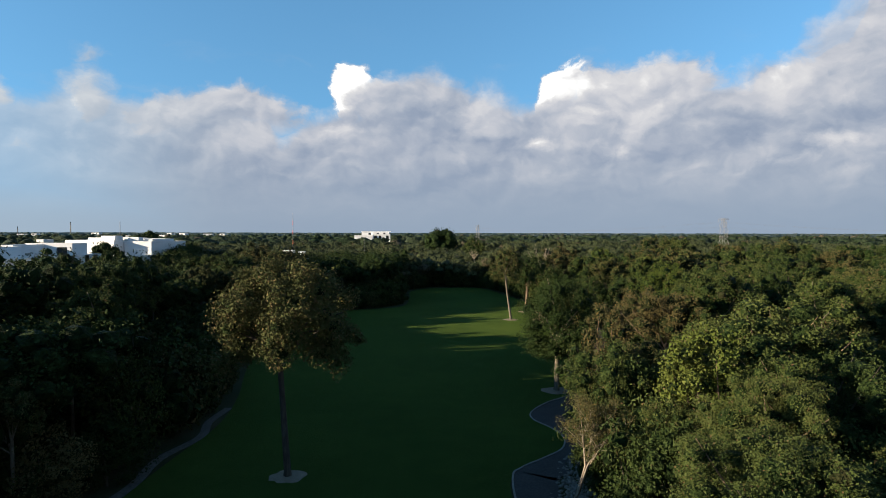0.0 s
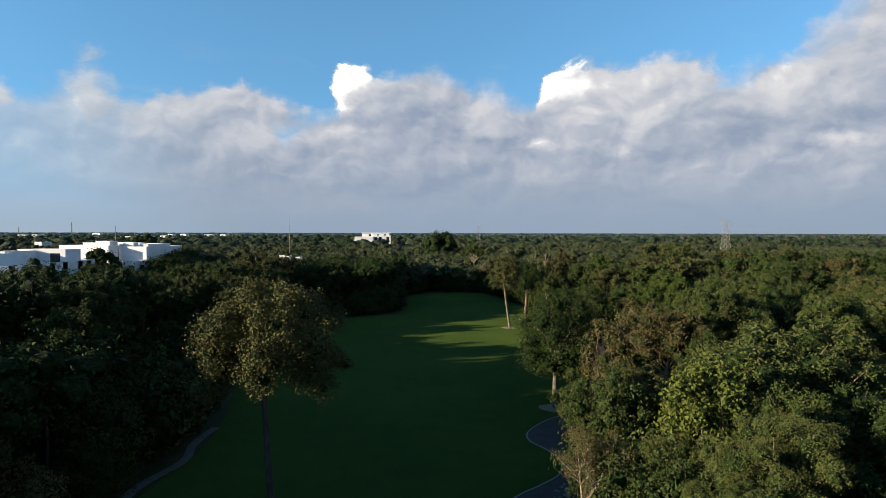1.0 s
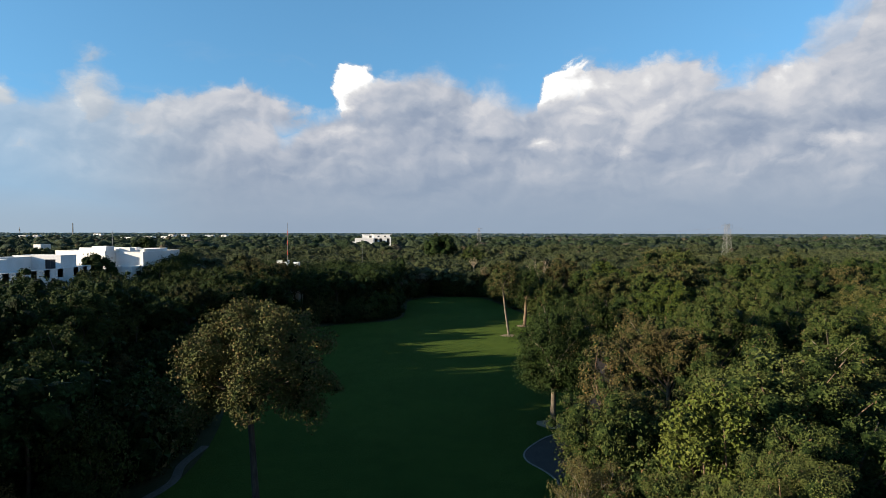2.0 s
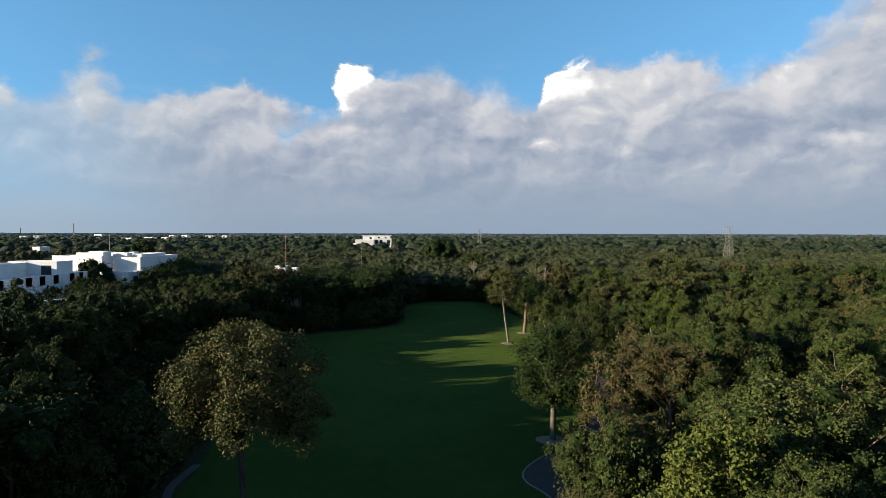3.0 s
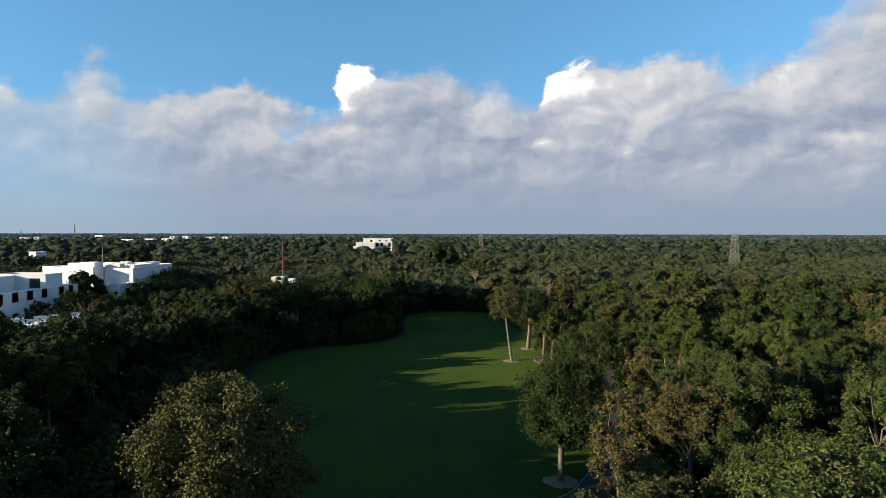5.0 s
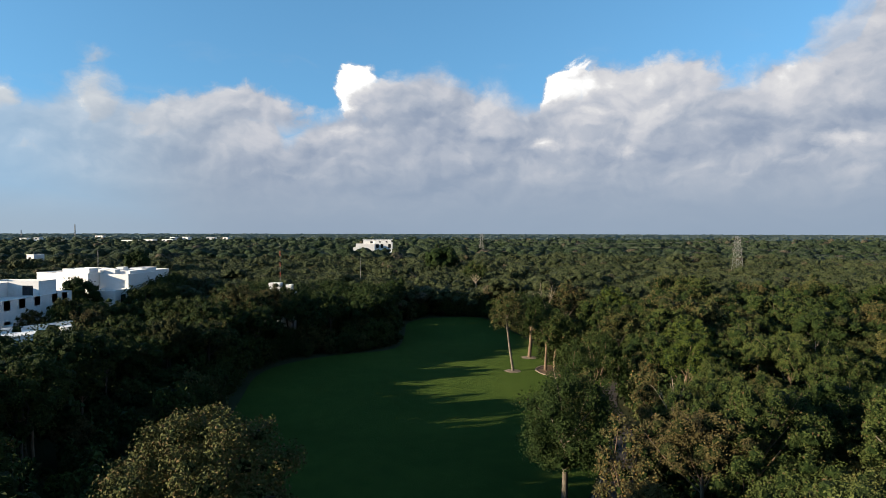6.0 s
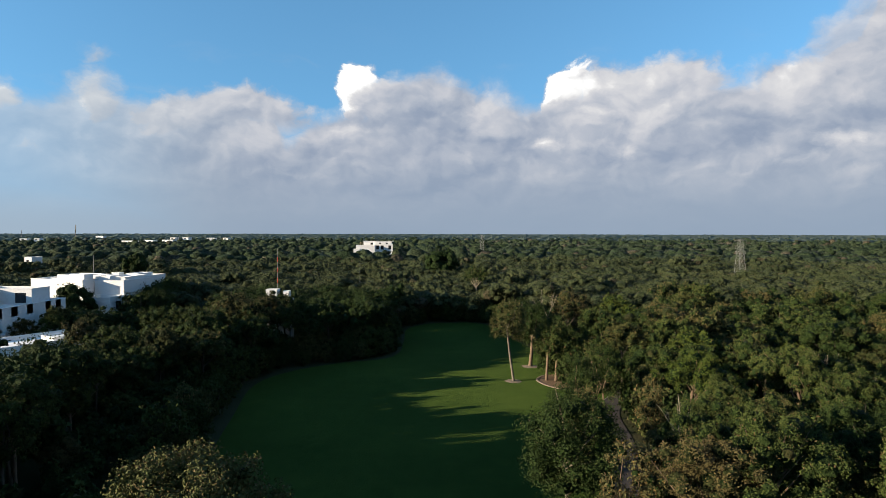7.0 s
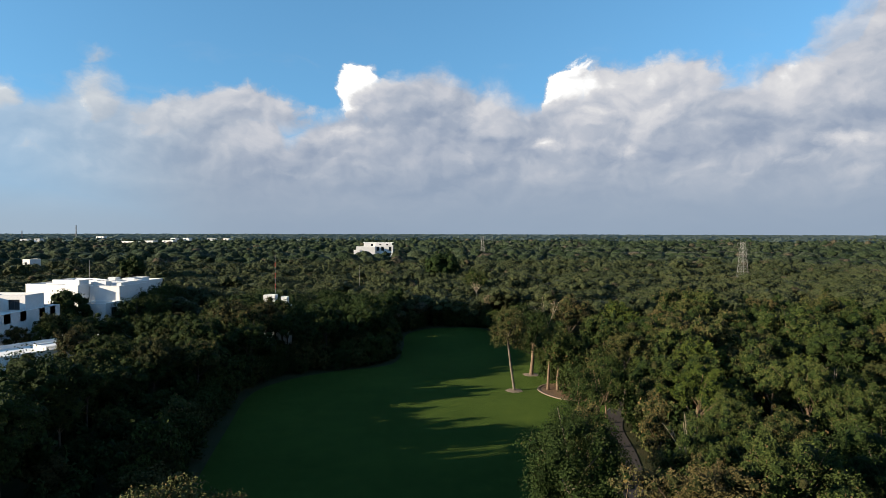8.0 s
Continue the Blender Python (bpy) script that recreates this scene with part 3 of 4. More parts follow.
def broadleaf(seed, radius, height, n_lobes, n_leaves, leaf, material, trunk_material, label, trunk_r=0.14, twigs=10, size=0.42, name="broadleaf_tree", group="woodland trees", low=-0.62, core=0.55):
    r = np.random.default_rng(seed)
    lb = lobes_for(r, radius, radius * 1.15, n_lobes, lobe=(0.20, 0.38), low=low)
    sprouts = lobes_for(r, radius * 1.42, radius * 1.55, 9, lobe=(0.09, 0.15), low=-0.1)[:-1]
    lb = np.concatenate([lb, sprouts])
    lb[:, 2] += height - radius * 1.05
    base = new(name)
    v, f = leafage(r, lb, n_leaves, leaf, twigs, size=size)
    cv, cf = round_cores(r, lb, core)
    raw("crown", np.concatenate([v, cv]), [f, cf + len(v)], material, base, second=FOLIAGE_CORE_SHADE)
    tv, tf = limbs(r, (0, 0, 0), lb, (r.uniform(-0.4, 0.4), r.uniform(-0.4, 0.4), height - radius * 1.7), trunk_r, 7)
    raw("trunk", tv, tf, trunk_material, base, smooth_faces=True)
    return tagged(base, label, "tree", group)


KIND_ROWS = [
    (11, 3.4, 15, FOLIAGE, BARK_DARK, "dense green broadleaf tree in the wood", 0.26),
    (12, 3.0, 12, FOLIAGE, BARK_WARM, "mid-green broadleaf tree with uneven clumped crown", 0.23),
    (13, 3.7, 18, FOLIAGE_DARK, BARK_DARK, "dark green dense-crowned broadleaf tree in the wood", 0.22),
    (14, 2.6, 10, FOLIAGE, BARK_PALE, "narrow green tree with pale trunk in the wood", 0.13),
    (15, 3.1, 13, FOLIAGE_OLIVE, BARK_PALE, "olive-brown thin-crowned tree among the green wood", 0.10),
    (16, 2.8, 12, FOLIAGE_BRIGHT, BARK_WARM, "yellow-green young-leaved tree in the wood", 0.06),
]
FINEST = [broadleaf(s + 50, q, 11.0, n + 7, 23000, 0.086, m, b, l, core=0.50, twigs=12, size=0.29) for s, q, n, m, b, l, _ in KIND_ROWS]
FINE = [broadleaf(s, q, 11.0, n + 4, 7600, 0.145, m, b, l, core=0.55, twigs=12, size=0.30) for s, q, n, m, b, l, _ in KIND_ROWS]
# bark darkened on all these farther kinds, standing in for shade on the trunks
PLAIN = [broadleaf(s + 20, q, 11.0, n + 4, 3200, 0.215, m, BARK_DARK, l, core=0.62, twigs=10, size=0.32) for s, q, n, m, b, l, _ in KIND_ROWS]


def wood_spots():
    r = np.random.default_rng(21)
    spots, s = [], 5.5
    for i in range(-60, 61):
        for j in range(-13, 26):
            x = (i + (j % 2) * 0.5) * s + r.uniform(-1.7, 1.7)
            y = j * s * 0.9 + r.uniform(-1.7, 1.7)
            spots.append((x, y))
    return [p for p in spots if is_clear(*p)]


SPOTS = wood_spots()


def in_view(x, y, a=39.5):
    return y > 4 and abs(math.degrees(math.atan2(x, y))) < (a if math.hypot(x, y) > 32 else 58)


NEAR = sorted((p for p in SPOTS if in_view(*p)), key=lambda p: math.hypot(*p))[:272] + FILL_TREES
NEAR.sort(key=lambda p: math.hypot(*p))
NEAR_SET = set(NEAR)
wood_rng = np.random.default_rng(5)
shares = np.array([k[6] for k in KIND_ROWS])
for i, (x, y) in enumerate(NEAR):
    k = wood_rng.choice(len(KIND_ROWS), p=shares / shares.sum())
    src = (FINEST if math.hypot(x, y) < 29 else FINE if i < 95 else PLAIN)[k]
    s = (9.2 * wood_rng.uniform(0.74, 1.10) if x > 0 and math.hypot(x, y) < 34 else canopy(x, y) * wood_rng.uniform(0.70, 1.15)) / 11.0
    w = s * wood_rng.uniform(0.86, 1.22) * (0.95 if math.hypot(x, y) < 34 else 1.0)
    t = copy_thing(src, pose(x, y, 0, wood_rng.uniform(-3, 3), wood_rng.uniform(-3, 3), wood_rng.uniform(0, 360)))
    t.scale = (w, w, s)
for src in (*FINEST, *FINE, *PLAIN):
    for o in (*src.children, src):
        bpy.data.objects.remove(o)


# farther trees and those beside the view: too many to count, one mesh a belt
def small_crown(seed, n_lobes, n_leaves, leaf, core=0.8, plain=False, mess=0.5):
    r = np.random.default_rng(seed)
    lb = lobes_for(r, 1.0, 1.0, n_lobes, lobe=(0.34, 0.5))
    v, f = leaves_on(r, lb, n_leaves, leaf, leaf * 0.7, keep=0.7, up=0.2, mess=mess)
    cv, cf = cores(r, lb, core) if plain else round_cores(r, lb, core)
    return v, f, cv, cf


def belt(name, spots, crowns, label, material, radius=(3.0, 4.4), lift=None, seed=3, vary=(0.80, 1.14), inner=None, tall=(0.9, 1.3), rounded=False):
    inner = inner or material
    r = np.random.default_rng(seed)
    V, Q, T, o = [], [], [], 0
    for x, y in spots:
        v, f, cv, cf = crowns[r.integers(len(crowns))]
        q = r.uniform(*radius)
        h = (canopy(x, y) if lift is None else lift(x, y)) * r.uniform(*vary)
        a = r.uniform(0, 2 * math.pi)
        c, s = math.cos(a) * q, math.sin(a) * q
        m = np.array([(c, -s, 0), (s, c, 0), (0, 0, q * r.uniform(*tall))])
        for g, faces, keep in ((v, f, Q), (cv, cf, T)):
            V.append(g @ m.T + (x, y, h - q))
            keep.append(faces + o)
            o += len(g)
    ob = raw(name, np.concatenate(V), [np.concatenate(Q), np.concatenate(T)], material, second=inner, smooth_faces=rounded)
    return tagged(ob, label, "woods", kind="stuff")


MID = [small_crown(40 + i, 12, 370, 0.078, 0.74, True, 0.95) for i in range(7)]
beside = [p for p in SPOTS if p not in NEAR_SET and (p[0] < 0 or p[1] > 0) and -62 < p[1] < 125 and abs(p[0]) < 110 and math.hypot(*p) < 128]
ROUGH = [small_crown(50 + i, 2, 40, 0.26, 0.95) for i in range(4)]
DENSE = [small_crown(110 + i, 7, 460, 0.085, 0.60, True) for i in range(4)]
close = [p for p in beside if abs(p[0]) < 34 and -25 < p[1] < 60]
belt("woodland_close", close, DENSE, "dense green broadleaf wood close to the fairway", FOLIAGE, inner=FOLIAGE_CORE_SHADE, seed=33)
CLOSE_SET = set(close)
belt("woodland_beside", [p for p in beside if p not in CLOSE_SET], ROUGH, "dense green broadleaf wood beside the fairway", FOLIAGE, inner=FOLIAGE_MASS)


def edge_bush(seed, n_leaves, leaf, material, label):
    """A shrub that is leafy down to the ground, on several thin stems."""
    r = np.random.default_rng(seed)
    base = new("edge_shrub")
    lb = np.array([(q[0], q[1], max(q[2], q[3] * 0.7), q[3]) for q in crown_lobes(seed, (0, 0, 1.7), 1.7, 2.1, 16, (0.5, 0.85), -0.95)])
    v, f = leafage(r, lb, n_leaves, leaf)
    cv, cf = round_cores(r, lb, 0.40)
    raw("crown", np.concatenate([v, cv]), [f, cf + len(v)], material, base, second=FOLIAGE_CORE_SHADE)
    for k in range(3):
        a = r.uniform(0, 6.28)
        v, f = tube([(0.1 * math.cos(a), 0.1 * math.sin(a), -0.05), (0.5 * math.cos(a), 0.5 * math.sin(a), 1.2), (0.8 * math.cos(a), 0.8 * math.sin(a), 2.4)], [0.05, 0.04, 0.02], 5)
        raw("stem", v, f, BARK_DARK, base, smooth_faces=True)
    return tagged(base, label, "shrub", "shrubs along the wood edge")


def crown_lobes(seed, c, rx, rz, count, lobe, low=-0.7):
    r = np.random.default_rng(seed)
    out = []
    for i in range(count):
        a = i * 2.39996 + r.uniform(-0.4, 0.4)
        h = low + (1 - low) * (i + 0.5) / count
        s = math.sqrt(max(0.0, 1 - h * h))
        k = r.uniform(0.62, 0.86)
        out.append((c[0] + rx * s * k * math.cos(a), c[1] + rx * s * k * math.sin(a), c[2] + rz * h * k, r.uniform(*lobe)))
    out.append((*c, lobe[1] * 1.2))
    return out


BUSH_ROWS = ((FOLIAGE_DARK, "dark green leafy shrub at the wood edge"), (FOLIAGE, "green leafy shrub at the wood edge"), (FOLIAGE_OLIVE, "olive-brown shrub at the wood edge"))
BUSH_FINE = [edge_bush(90 + i, 3600, 0.13, m, l) for i, (m, l) in enumerate(BUSH_ROWS)]
BUSH_PLAIN = [edge_bush(95 + i, 1300, 0.25, m, l) for i, (m, l) in enumerate(BUSH_ROWS)]


def edge_walk(line, side, seed, step, inner, outer_d):
    """Spots along an edge line, set back from it into the wood."""
    r = np.random.default_rng(seed)
    out, gone = [], 0.0
    moved = {}
    for i in range(1, len(line)):
        gone += (line[i] - line[i - 1]).length
        while gone > step:
            gone -= step
            t = (line[i] - line[i - 1]).normalized()
            p = line[i] + Vector((t.y, -t.x, 0)) * side * r.uniform(inner, outer_d)
            out.append((p.x + r.uniform(-0.6, 0.6), p.y + r.uniform(-0.6, 0.6)))
    return out


bush_rng = np.random.default_rng(19)
bush_spots = edge_walk(left, -1, 1, 1.8, 1.8, 4.5) + edge_walk(offset_line(path_edge, 2.7), 1, 2, 1.5, 1.6, 4.0) + edge_walk([p for p in right if p.y > 98], 1, 3, 1.3, 1.3, 3.6)
bush_spots += [(bush_rng.uniform(-30, -9), bush_rng.uniform(124, 132)) for _ in range(14)] + [(bush_rng.uniform(-9, 16), bush_rng.uniform(168.5, 173)) for _ in range(16)]
fill = np.random.default_rng(44)
clear_bush = [(a, b) for a, b in zip(fill.uniform(8.0, 25.0, 60), fill.uniform(11.0, 36.0, 60)) if a < b * 0.95]
for x, y in bush_spots + clear_bush:
    inner_wood = (x, y) in clear_bush
    if not inner_wood and (y < 14 or not in_view(x, y, 44) or not is_clear(x, y, 1.2)):
        continue
    k = bush_rng.choice(3, p=(0.55, 0.33, 0.12))
    s = bush_rng.uniform(1.15, 1.75) if inner_wood else bush_rng.uniform(0.6, 1.35) * (1.25 if x > 0 else 1.1)
    t = copy_thing((BUSH_FINE if math.hypot(x, y) < 50 else BUSH_PLAIN)[k], pose(x, y, 0, 0, 0, bush_rng.uniform(0, 360)))
    t.scale = (s * bush_rng.uniform(0.9, 1.2), s * bush_rng.uniform(0.9, 1.2), s * bush_rng.uniform(0.85, 1.3))
for src in (*BUSH_FINE, *BUSH_PLAIN):
    for o in (*src.children, src):
        bpy.data.objects.remove(o)


def undergrowth_spots():
    r = np.random.default_rng(77)
    out = edge_walk(left, -1, 5, 1.2, 4.0, 11.0) + edge_walk(right, 1, 6, 1.6, 5.0, 9.0)
    out += [(r.uniform(-30, 20), r.uniform(170, 186)) for _ in range(90)]
    out += [(r.uniform(-32, -6), r.uniform(126, 150)) for _ in range(80)]
    return [p for p in out if is_clear(*p, 0.9)]


THICK = [small_crown(55 + i, 4, 90, 0.20, 0.80, True) for i in range(4)]
# low trees added in the west wood to stop sun passing under its crowns
thicket = np.random.default_rng(88)
thicket_spots = [p for p in zip(thicket.uniform(-80, -19, 560), thicket.uniform(-45, 122, 560)) if is_clear(*p, 2.5)]
belt("woodland_thicket", thicket_spots, THICK, "dark low trees under the shaded wood canopy", FOLIAGE_DARK, (1.8, 3.0), lambda x, y: 4.6 if low_edge(x, y) else 7.4 if y < 72 or x > -44 else 5.5, 15, (0.55, 1.2), FOLIAGE_CORE_SHADE, (1.0, 1.5))
# extra crowns, many out of view, that keep sun from leaking onto the fairway
thicket_spots = [*zip(thicket.uniform(-52, -21, 230), thicket.uniform(-30, 74, 230)), *zip(thicket.uniform(-46, -10, 130), thicket.uniform(125, 172, 130))]
thicket_spots = [p for p in thicket_spots if is_clear(*p, 2.8) and not (p[0] < -44 and 76 < p[1] < 128) and not low_edge(*p)]
belt("woodland_canopy", thicket_spots, DENSE, "closed dark green canopy of the shaded wood", FOLIAGE_DARK, (2.4, 3.4), lambda x, y: 12.9 if x < -30 and y < 76 else 12.2 if 50 < y < 76 else 10.6, 16, (0.86, 1.06), FOLIAGE_CORE_SHADE, (0.8, 1.1))
east = np.random.default_rng(99)
east_spots = [p for p in zip(east.uniform(10, 110, 620), east.uniform(34, 128, 620)) if is_clear(*p, 2.0) and p[0] < p[1] * 0.9]
belt("woodland_understorey", east_spots, THICK, "green low trees between the tall trees of the wood", FOLIAGE, (1.8, 3.0), lambda x, y: 6.2, 25, (0.6, 1.2), FOLIAGE_CORE_SHADE, (1.0, 1.5))
LOW = [small_crown(80 + i, 3, 110, 0.20, 0.80) for i in range(4)]
belt("undergrowth", undergrowth_spots(), LOW, "dark green shrubs and saplings under the wood's edge", FOLIAGE_DARK, (1.0, 2.3), lambda x, y: 5.0 if x > 12 and y > 60 else 3.4, 14, (0.5, 1.3), FOLIAGE_CORE_SHADE)


def ring_spots(r0, r1, s0, grow, seed, angle=41.0):
    r = np.random.default_rng(seed)
    out, q = [], r0
    while q < r1:
        s = s0 + grow * (q - r0)
        n = int(2 * radians(angle) * q / s)
        for i in range(n):
            a = radians(-angle) + 2 * radians(angle) * (i + r.uniform(0, 1)) / n
            d = q + r.uniform(-0.5, 0.5) * s
            out.append((d * math.sin(a), d * math.cos(a)))
        q += s * 0.85
    return out


outer = max(math.hypot(*p) for p in NEAR)
BESIDE_SET = set(beside)
mid = [p for p in SPOTS if p not in NEAR_SET and in_view(*p, 42) and math.hypot(*p) >= outer - 12 and p not in BESIDE_SET]
mid += [p for p in ring_spots(outer, 360, 7.2, 0.012, 31) if is_clear(*p) and p[1] > 125]
belt("woodland_middle", mid, MID, "continuous green tree canopy behind the fairway", FOLIAGE_MID_HAZY, (3.8, 7.2), seed=4, inner=FOLIAGE_MID_HAZY_MASS, tall=(0.5, 0.85), vary=(0.88, 1.10))


def dome_crown(seed):
    """Upper half of a lumpy crown, for trees a few hundred metres off."""
    r = np.random.default_rng(seed)
    bm = bmesh.new()
    bmesh.ops.create_icosphere(bm, subdivisions=2, radius=1.0)
    bmesh.ops.delete(bm, geom=[f for f in bm.faces if f.calc_center_median().z < -0.25], context="FACES")
    v = np.array([tuple(q.co) for q in bm.verts])
    bm.verts.index_update()
    fc = np.array([[q.index for q in f.verts] for f in bm.faces])
    bm.free()
    used = np.unique(fc)
    fc, v = np.searchsorted(used, fc), v[used]
    v = v * r.uniform(0.62, 1.25, (len(v), 1))
    lb = np.array([(*(q * 0.95), 0.22) for q in v[r.permutation(len(v))[:12]]])
    lv, lf = leaves_on(r, lb, 64, 0.13, 0.10, (0.3, 1.2), keep=0.0, up=0.3, mess=0.9)
    return lv, lf, v, fc


FAR = [dome_crown(60 + i) for i in range(7)]
belt("woodland_far", ring_spots(360, 1900, 9.6, 0.0175, 32), FAR, "far green tree canopy on the flat plain", FOLIAGE_FAR_HAZY, (3.4, 9.0), lambda x, y: (5.0 if -85 < x < -28 and 430 < y < 506 else 10.5) + 2.0 * noise.noise((x * 0.006, y * 0.006, 1.0)), 6, (0.72, 1.18), FOLIAGE_FAR_HAZY, (0.40, 0.95), True)


def plain_canopy():
    """Beyond the last single trees: the canopy as one bumpy sheet up to the horizon."""
    r = np.random.default_rng(9)
    na, nr = 420, 110
    a = np.radians(np.linspace(-43, 43, na))
    q = 1350 * (4900 / 1350) ** np.linspace(0, 1, nr)
    A, R = np.meshgrid(a, q)
    Z = np.interp(R, (1350, 1900), (6.5, 9.0)) + r.normal(size=A.shape) * 1.6 + 1.5 * np.sin(A * 37 + R * 0.004) * np.sin(R * 0.011 + 3 * A)
    v = np.stack([R * np.sin(A), R * np.cos(A), Z], -1).reshape(-1, 3)
    i = np.arange(na * nr).reshape(nr, na)
    f = np.stack([i[:-1, :-1], i[:-1, 1:], i[1:, 1:], i[1:, :-1]], -1).reshape(-1, 4)
    return tagged(raw("woodland_plain", v, f, FOLIAGE_PLAIN_HAZY), "green canopy of the far plain up to the horizon", "woods", kind="stuff")


plain_canopy()

# ---- cart path, beds ----
def strip(name, line, d0, d1, z0, z1, material, label, category):
    """A band along the line between two sideways offsets, with thickness."""
    a, b = offset_line(line, d0), offset_line(line, d1)
    bm = bmesh.new()
    rows = []
    for p, q in zip(a, b):
        rows.append([bm.verts.new((p.x, p.y, z0)), bm.verts.new((p.x, p.y, z1)), bm.verts.new((q.x, q.y, z1)), bm.verts.new((q.x, q.y, z0))])
    for r0, r1 in zip(rows, rows[1:]):
        for k in range(3):
            bm.faces.new((r0[k], r1[k], r1[k + 1], r0[k + 1]))
    bmesh.ops.recalc_face_normals(bm, faces=bm.faces)
    return tagged(part(name, bm, material), label, category, kind="structure")


strip("path", path_edge, 0.11, 2.7, 0.0, 0.05, PATH, "dark paved golf cart path winding beside the fairway", "path")
strip("trim_kerb", path_edge, 0.0, 0.11, 0.0, 0.09, KERB, "pale concrete kerb along the cart path", "kerb")
left_path = spline([(-20.5, 20), (-18.9, 32), (-18.3, 36), (-18.7, 40.5), (-17.7, 45.0), (-18.4, 48.5), (-18.2, 52.5)], 6)
strip("path_west", left_path, -0.32, 0.32, 0.0, 0.05, SHADED_ROCK, "pale narrow path along the dark wood edge", "path")


def ring_bed(x, y, r0, seed, material=SAND):
    r = np.random.default_rng(seed)
    bm = bmesh.new()
    n = 22
    c = bm.verts.new((0, 0, 0.10))
    inner = [bm.verts.new((r0 * 0.72 * k * math.cos(t), r0 * 0.72 * k * math.sin(t), 0.09)) for t, k in ((2 * math.pi * i / n, r.uniform(0.85, 1.15)) for i in range(n))]
    outer_v = [bm.verts.new((r0 * k * math.cos(t), r0 * k * math.sin(t), 0.02)) for t, k in ((2 * math.pi * i / n, r.uniform(0.86, 1.16)) for i in range(n))]
    for i in range(n):
        j = (i + 1) % n
        bm.faces.new((c, inner[i], inner[j]))
        bm.faces.new((inner[i], outer_v[i], outer_v[j], inner[j]))
    ob = tagged(part("tree_bed", bm, material), "pale sandy mulch ring round a tree's foot", "tree bed", "tree beds")
    ob.matrix_basis = pose(x, y, 0.012)
    return ob


for x, y, q, s in ((-9.5, 37.7, 1.05, 1), (10.8, 58.6, 1.35, 2), (11.7, 106.7, 1.25, 3), (15.7, 117.3, 1.35, 4)):
    ring_bed(x, y, q, s)
bed_edge = spline([(17.4, 111.0), (15.9, 109.2), (15.3, 107.0), (16.0, 104.5), (17.5, 102.2), (19.4, 100.9), (22.5, 100.2), (25.0, 100.6)], 5)
flat_sheet("planting_bed", [(p.x, p.y) for p in bed_edge] + [(26, 112)], 0.07, MULCH, "brown bark mulch bed at the wood edge", "bed")
strip("trim_bed_edge", bed_edge, -0.28, 0.0, 0.0, 0.14, SAND, "pale stone edging of the mulch bed", "edging")


def rubble():
    r = np.random.default_rng(15)
    V, Fc, o = [], [], 0
    for i in range(420):
        k = r.uniform(0, 1)
        x, y = 7.4 + 1.6 * k + r.normal() * 0.55, 33.5 + 6.5 * k + r.normal() * 0.9
        s = r.uniform(0.05, 0.17)
        V.append(ICO_V * r.uniform(0.7, 1.2, (12, 1)) * s * (1.2, 1.0, 0.7) + (x, y, s * 0.3))
        Fc.append(ICO_F + o)
        o += 12
    return tagged(raw("rubble", np.concatenate(V), np.concatenate(Fc), ROCK), "pale broken limestone beside the cart path", "rubble", kind="stuff")


rubble()


# ---- trees that stand apart ----
def set_tree(name, label, foot, lobes, fork, trunk_r, leaf, n, material, trunk_material, seed, n_limbs=9, core=0.5, tip=0.14, keep=0.8, bend=0.25, spread=(0.62, 1.2), category="tree", sides=8):
    r = np.random.default_rng(seed)
    base = new(name)
    base.matrix_basis = pose(*foot)
    lb = np.array(lobes, dtype=float)
    v, f = leafage(r, lb, n, leaf)
    if core:
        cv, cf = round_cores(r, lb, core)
        raw("crown", np.concatenate([v, cv]), [f, cf + len(v)], material, base, second=FOLIAGE_CORE_SHADE)
    else:
        raw("crown", v, f, material, base)
    tv, tf = limbs(r, (0, 0, 0), lb, fork, trunk_r, n_limbs, sides, bend, tip)
    raw("trunk", tv, tf, trunk_material, base, smooth_faces=True)
    return tagged(base, label, category)


big = crown_lobes(3, (-0.1, 0.6, 9.4), 4.3, 4.4, 36, (0.90, 1.40), -0.62) + [(-3.3, 0.2, 7.3, 1.1), (-4.1, 0.3, 6.9, 0.8), (3.7, 0.4, 8.6, 0.8), (4.4, 0.5, 8.3, 0.5), (3.0, 0.4, 6.9, 0.9)]
set_tree("fairway_tree", "tall olive-brown tree with open crown on the fairway", (-9.5, 37.7, 0.0), big, (-0.6, 0.3, 8.4), 0.20, 0.17, 34000, FOLIAGE_OLIVE, BARK_DARK, 101, 22, 0.34, bend=0.05)
oak = crown_lobes(4, (0.6, 0.6, 6.7), 4.0, 4.2, 30, (1.1, 1.6), -0.9) + [(0.4 + 2.0 * math.cos(k * 1.05), 0.4 + 2.0 * math.sin(k * 1.05), 4.0, 1.35) for k in range(6)] + [(0.4 + 1.1 * math.cos(k * 2.1 + 0.5), 0.4 + 1.1 * math.sin(k * 2.1 + 0.5), 3.7, 1.1) for k in range(3)]
set_tree("fairway_tree", "dense dark green tree standing at the cart path", (10.8, 58.6, 0.0), oak, (0.1, 0.1, 5.2), 0.24, 0.20, 17000, FOLIAGE_DARK, BARK_PALE, 102, 8, 0.42, bend=0.05)
thin = crown_lobes(5, (-0.6, 0.2, 9.2), 2.7, 3.6, 22, (0.85, 1.25), -0.8)
set_tree("fairway_tree", "slender tree with pale bare trunk in a mulch ring", (11.7, 106.7, 0.0), thin, (-1.0, 0.1, 8.0), 0.19, 0.26, 4200, FOLIAGE_OLIVE, BARK_PALE, 103, 9, 0.42, bend=0.1)
second = crown_lobes(6, (0.9, 0.2, 6.8), 3.0, 4.3, 22, (0.9, 1.4), -0.9)
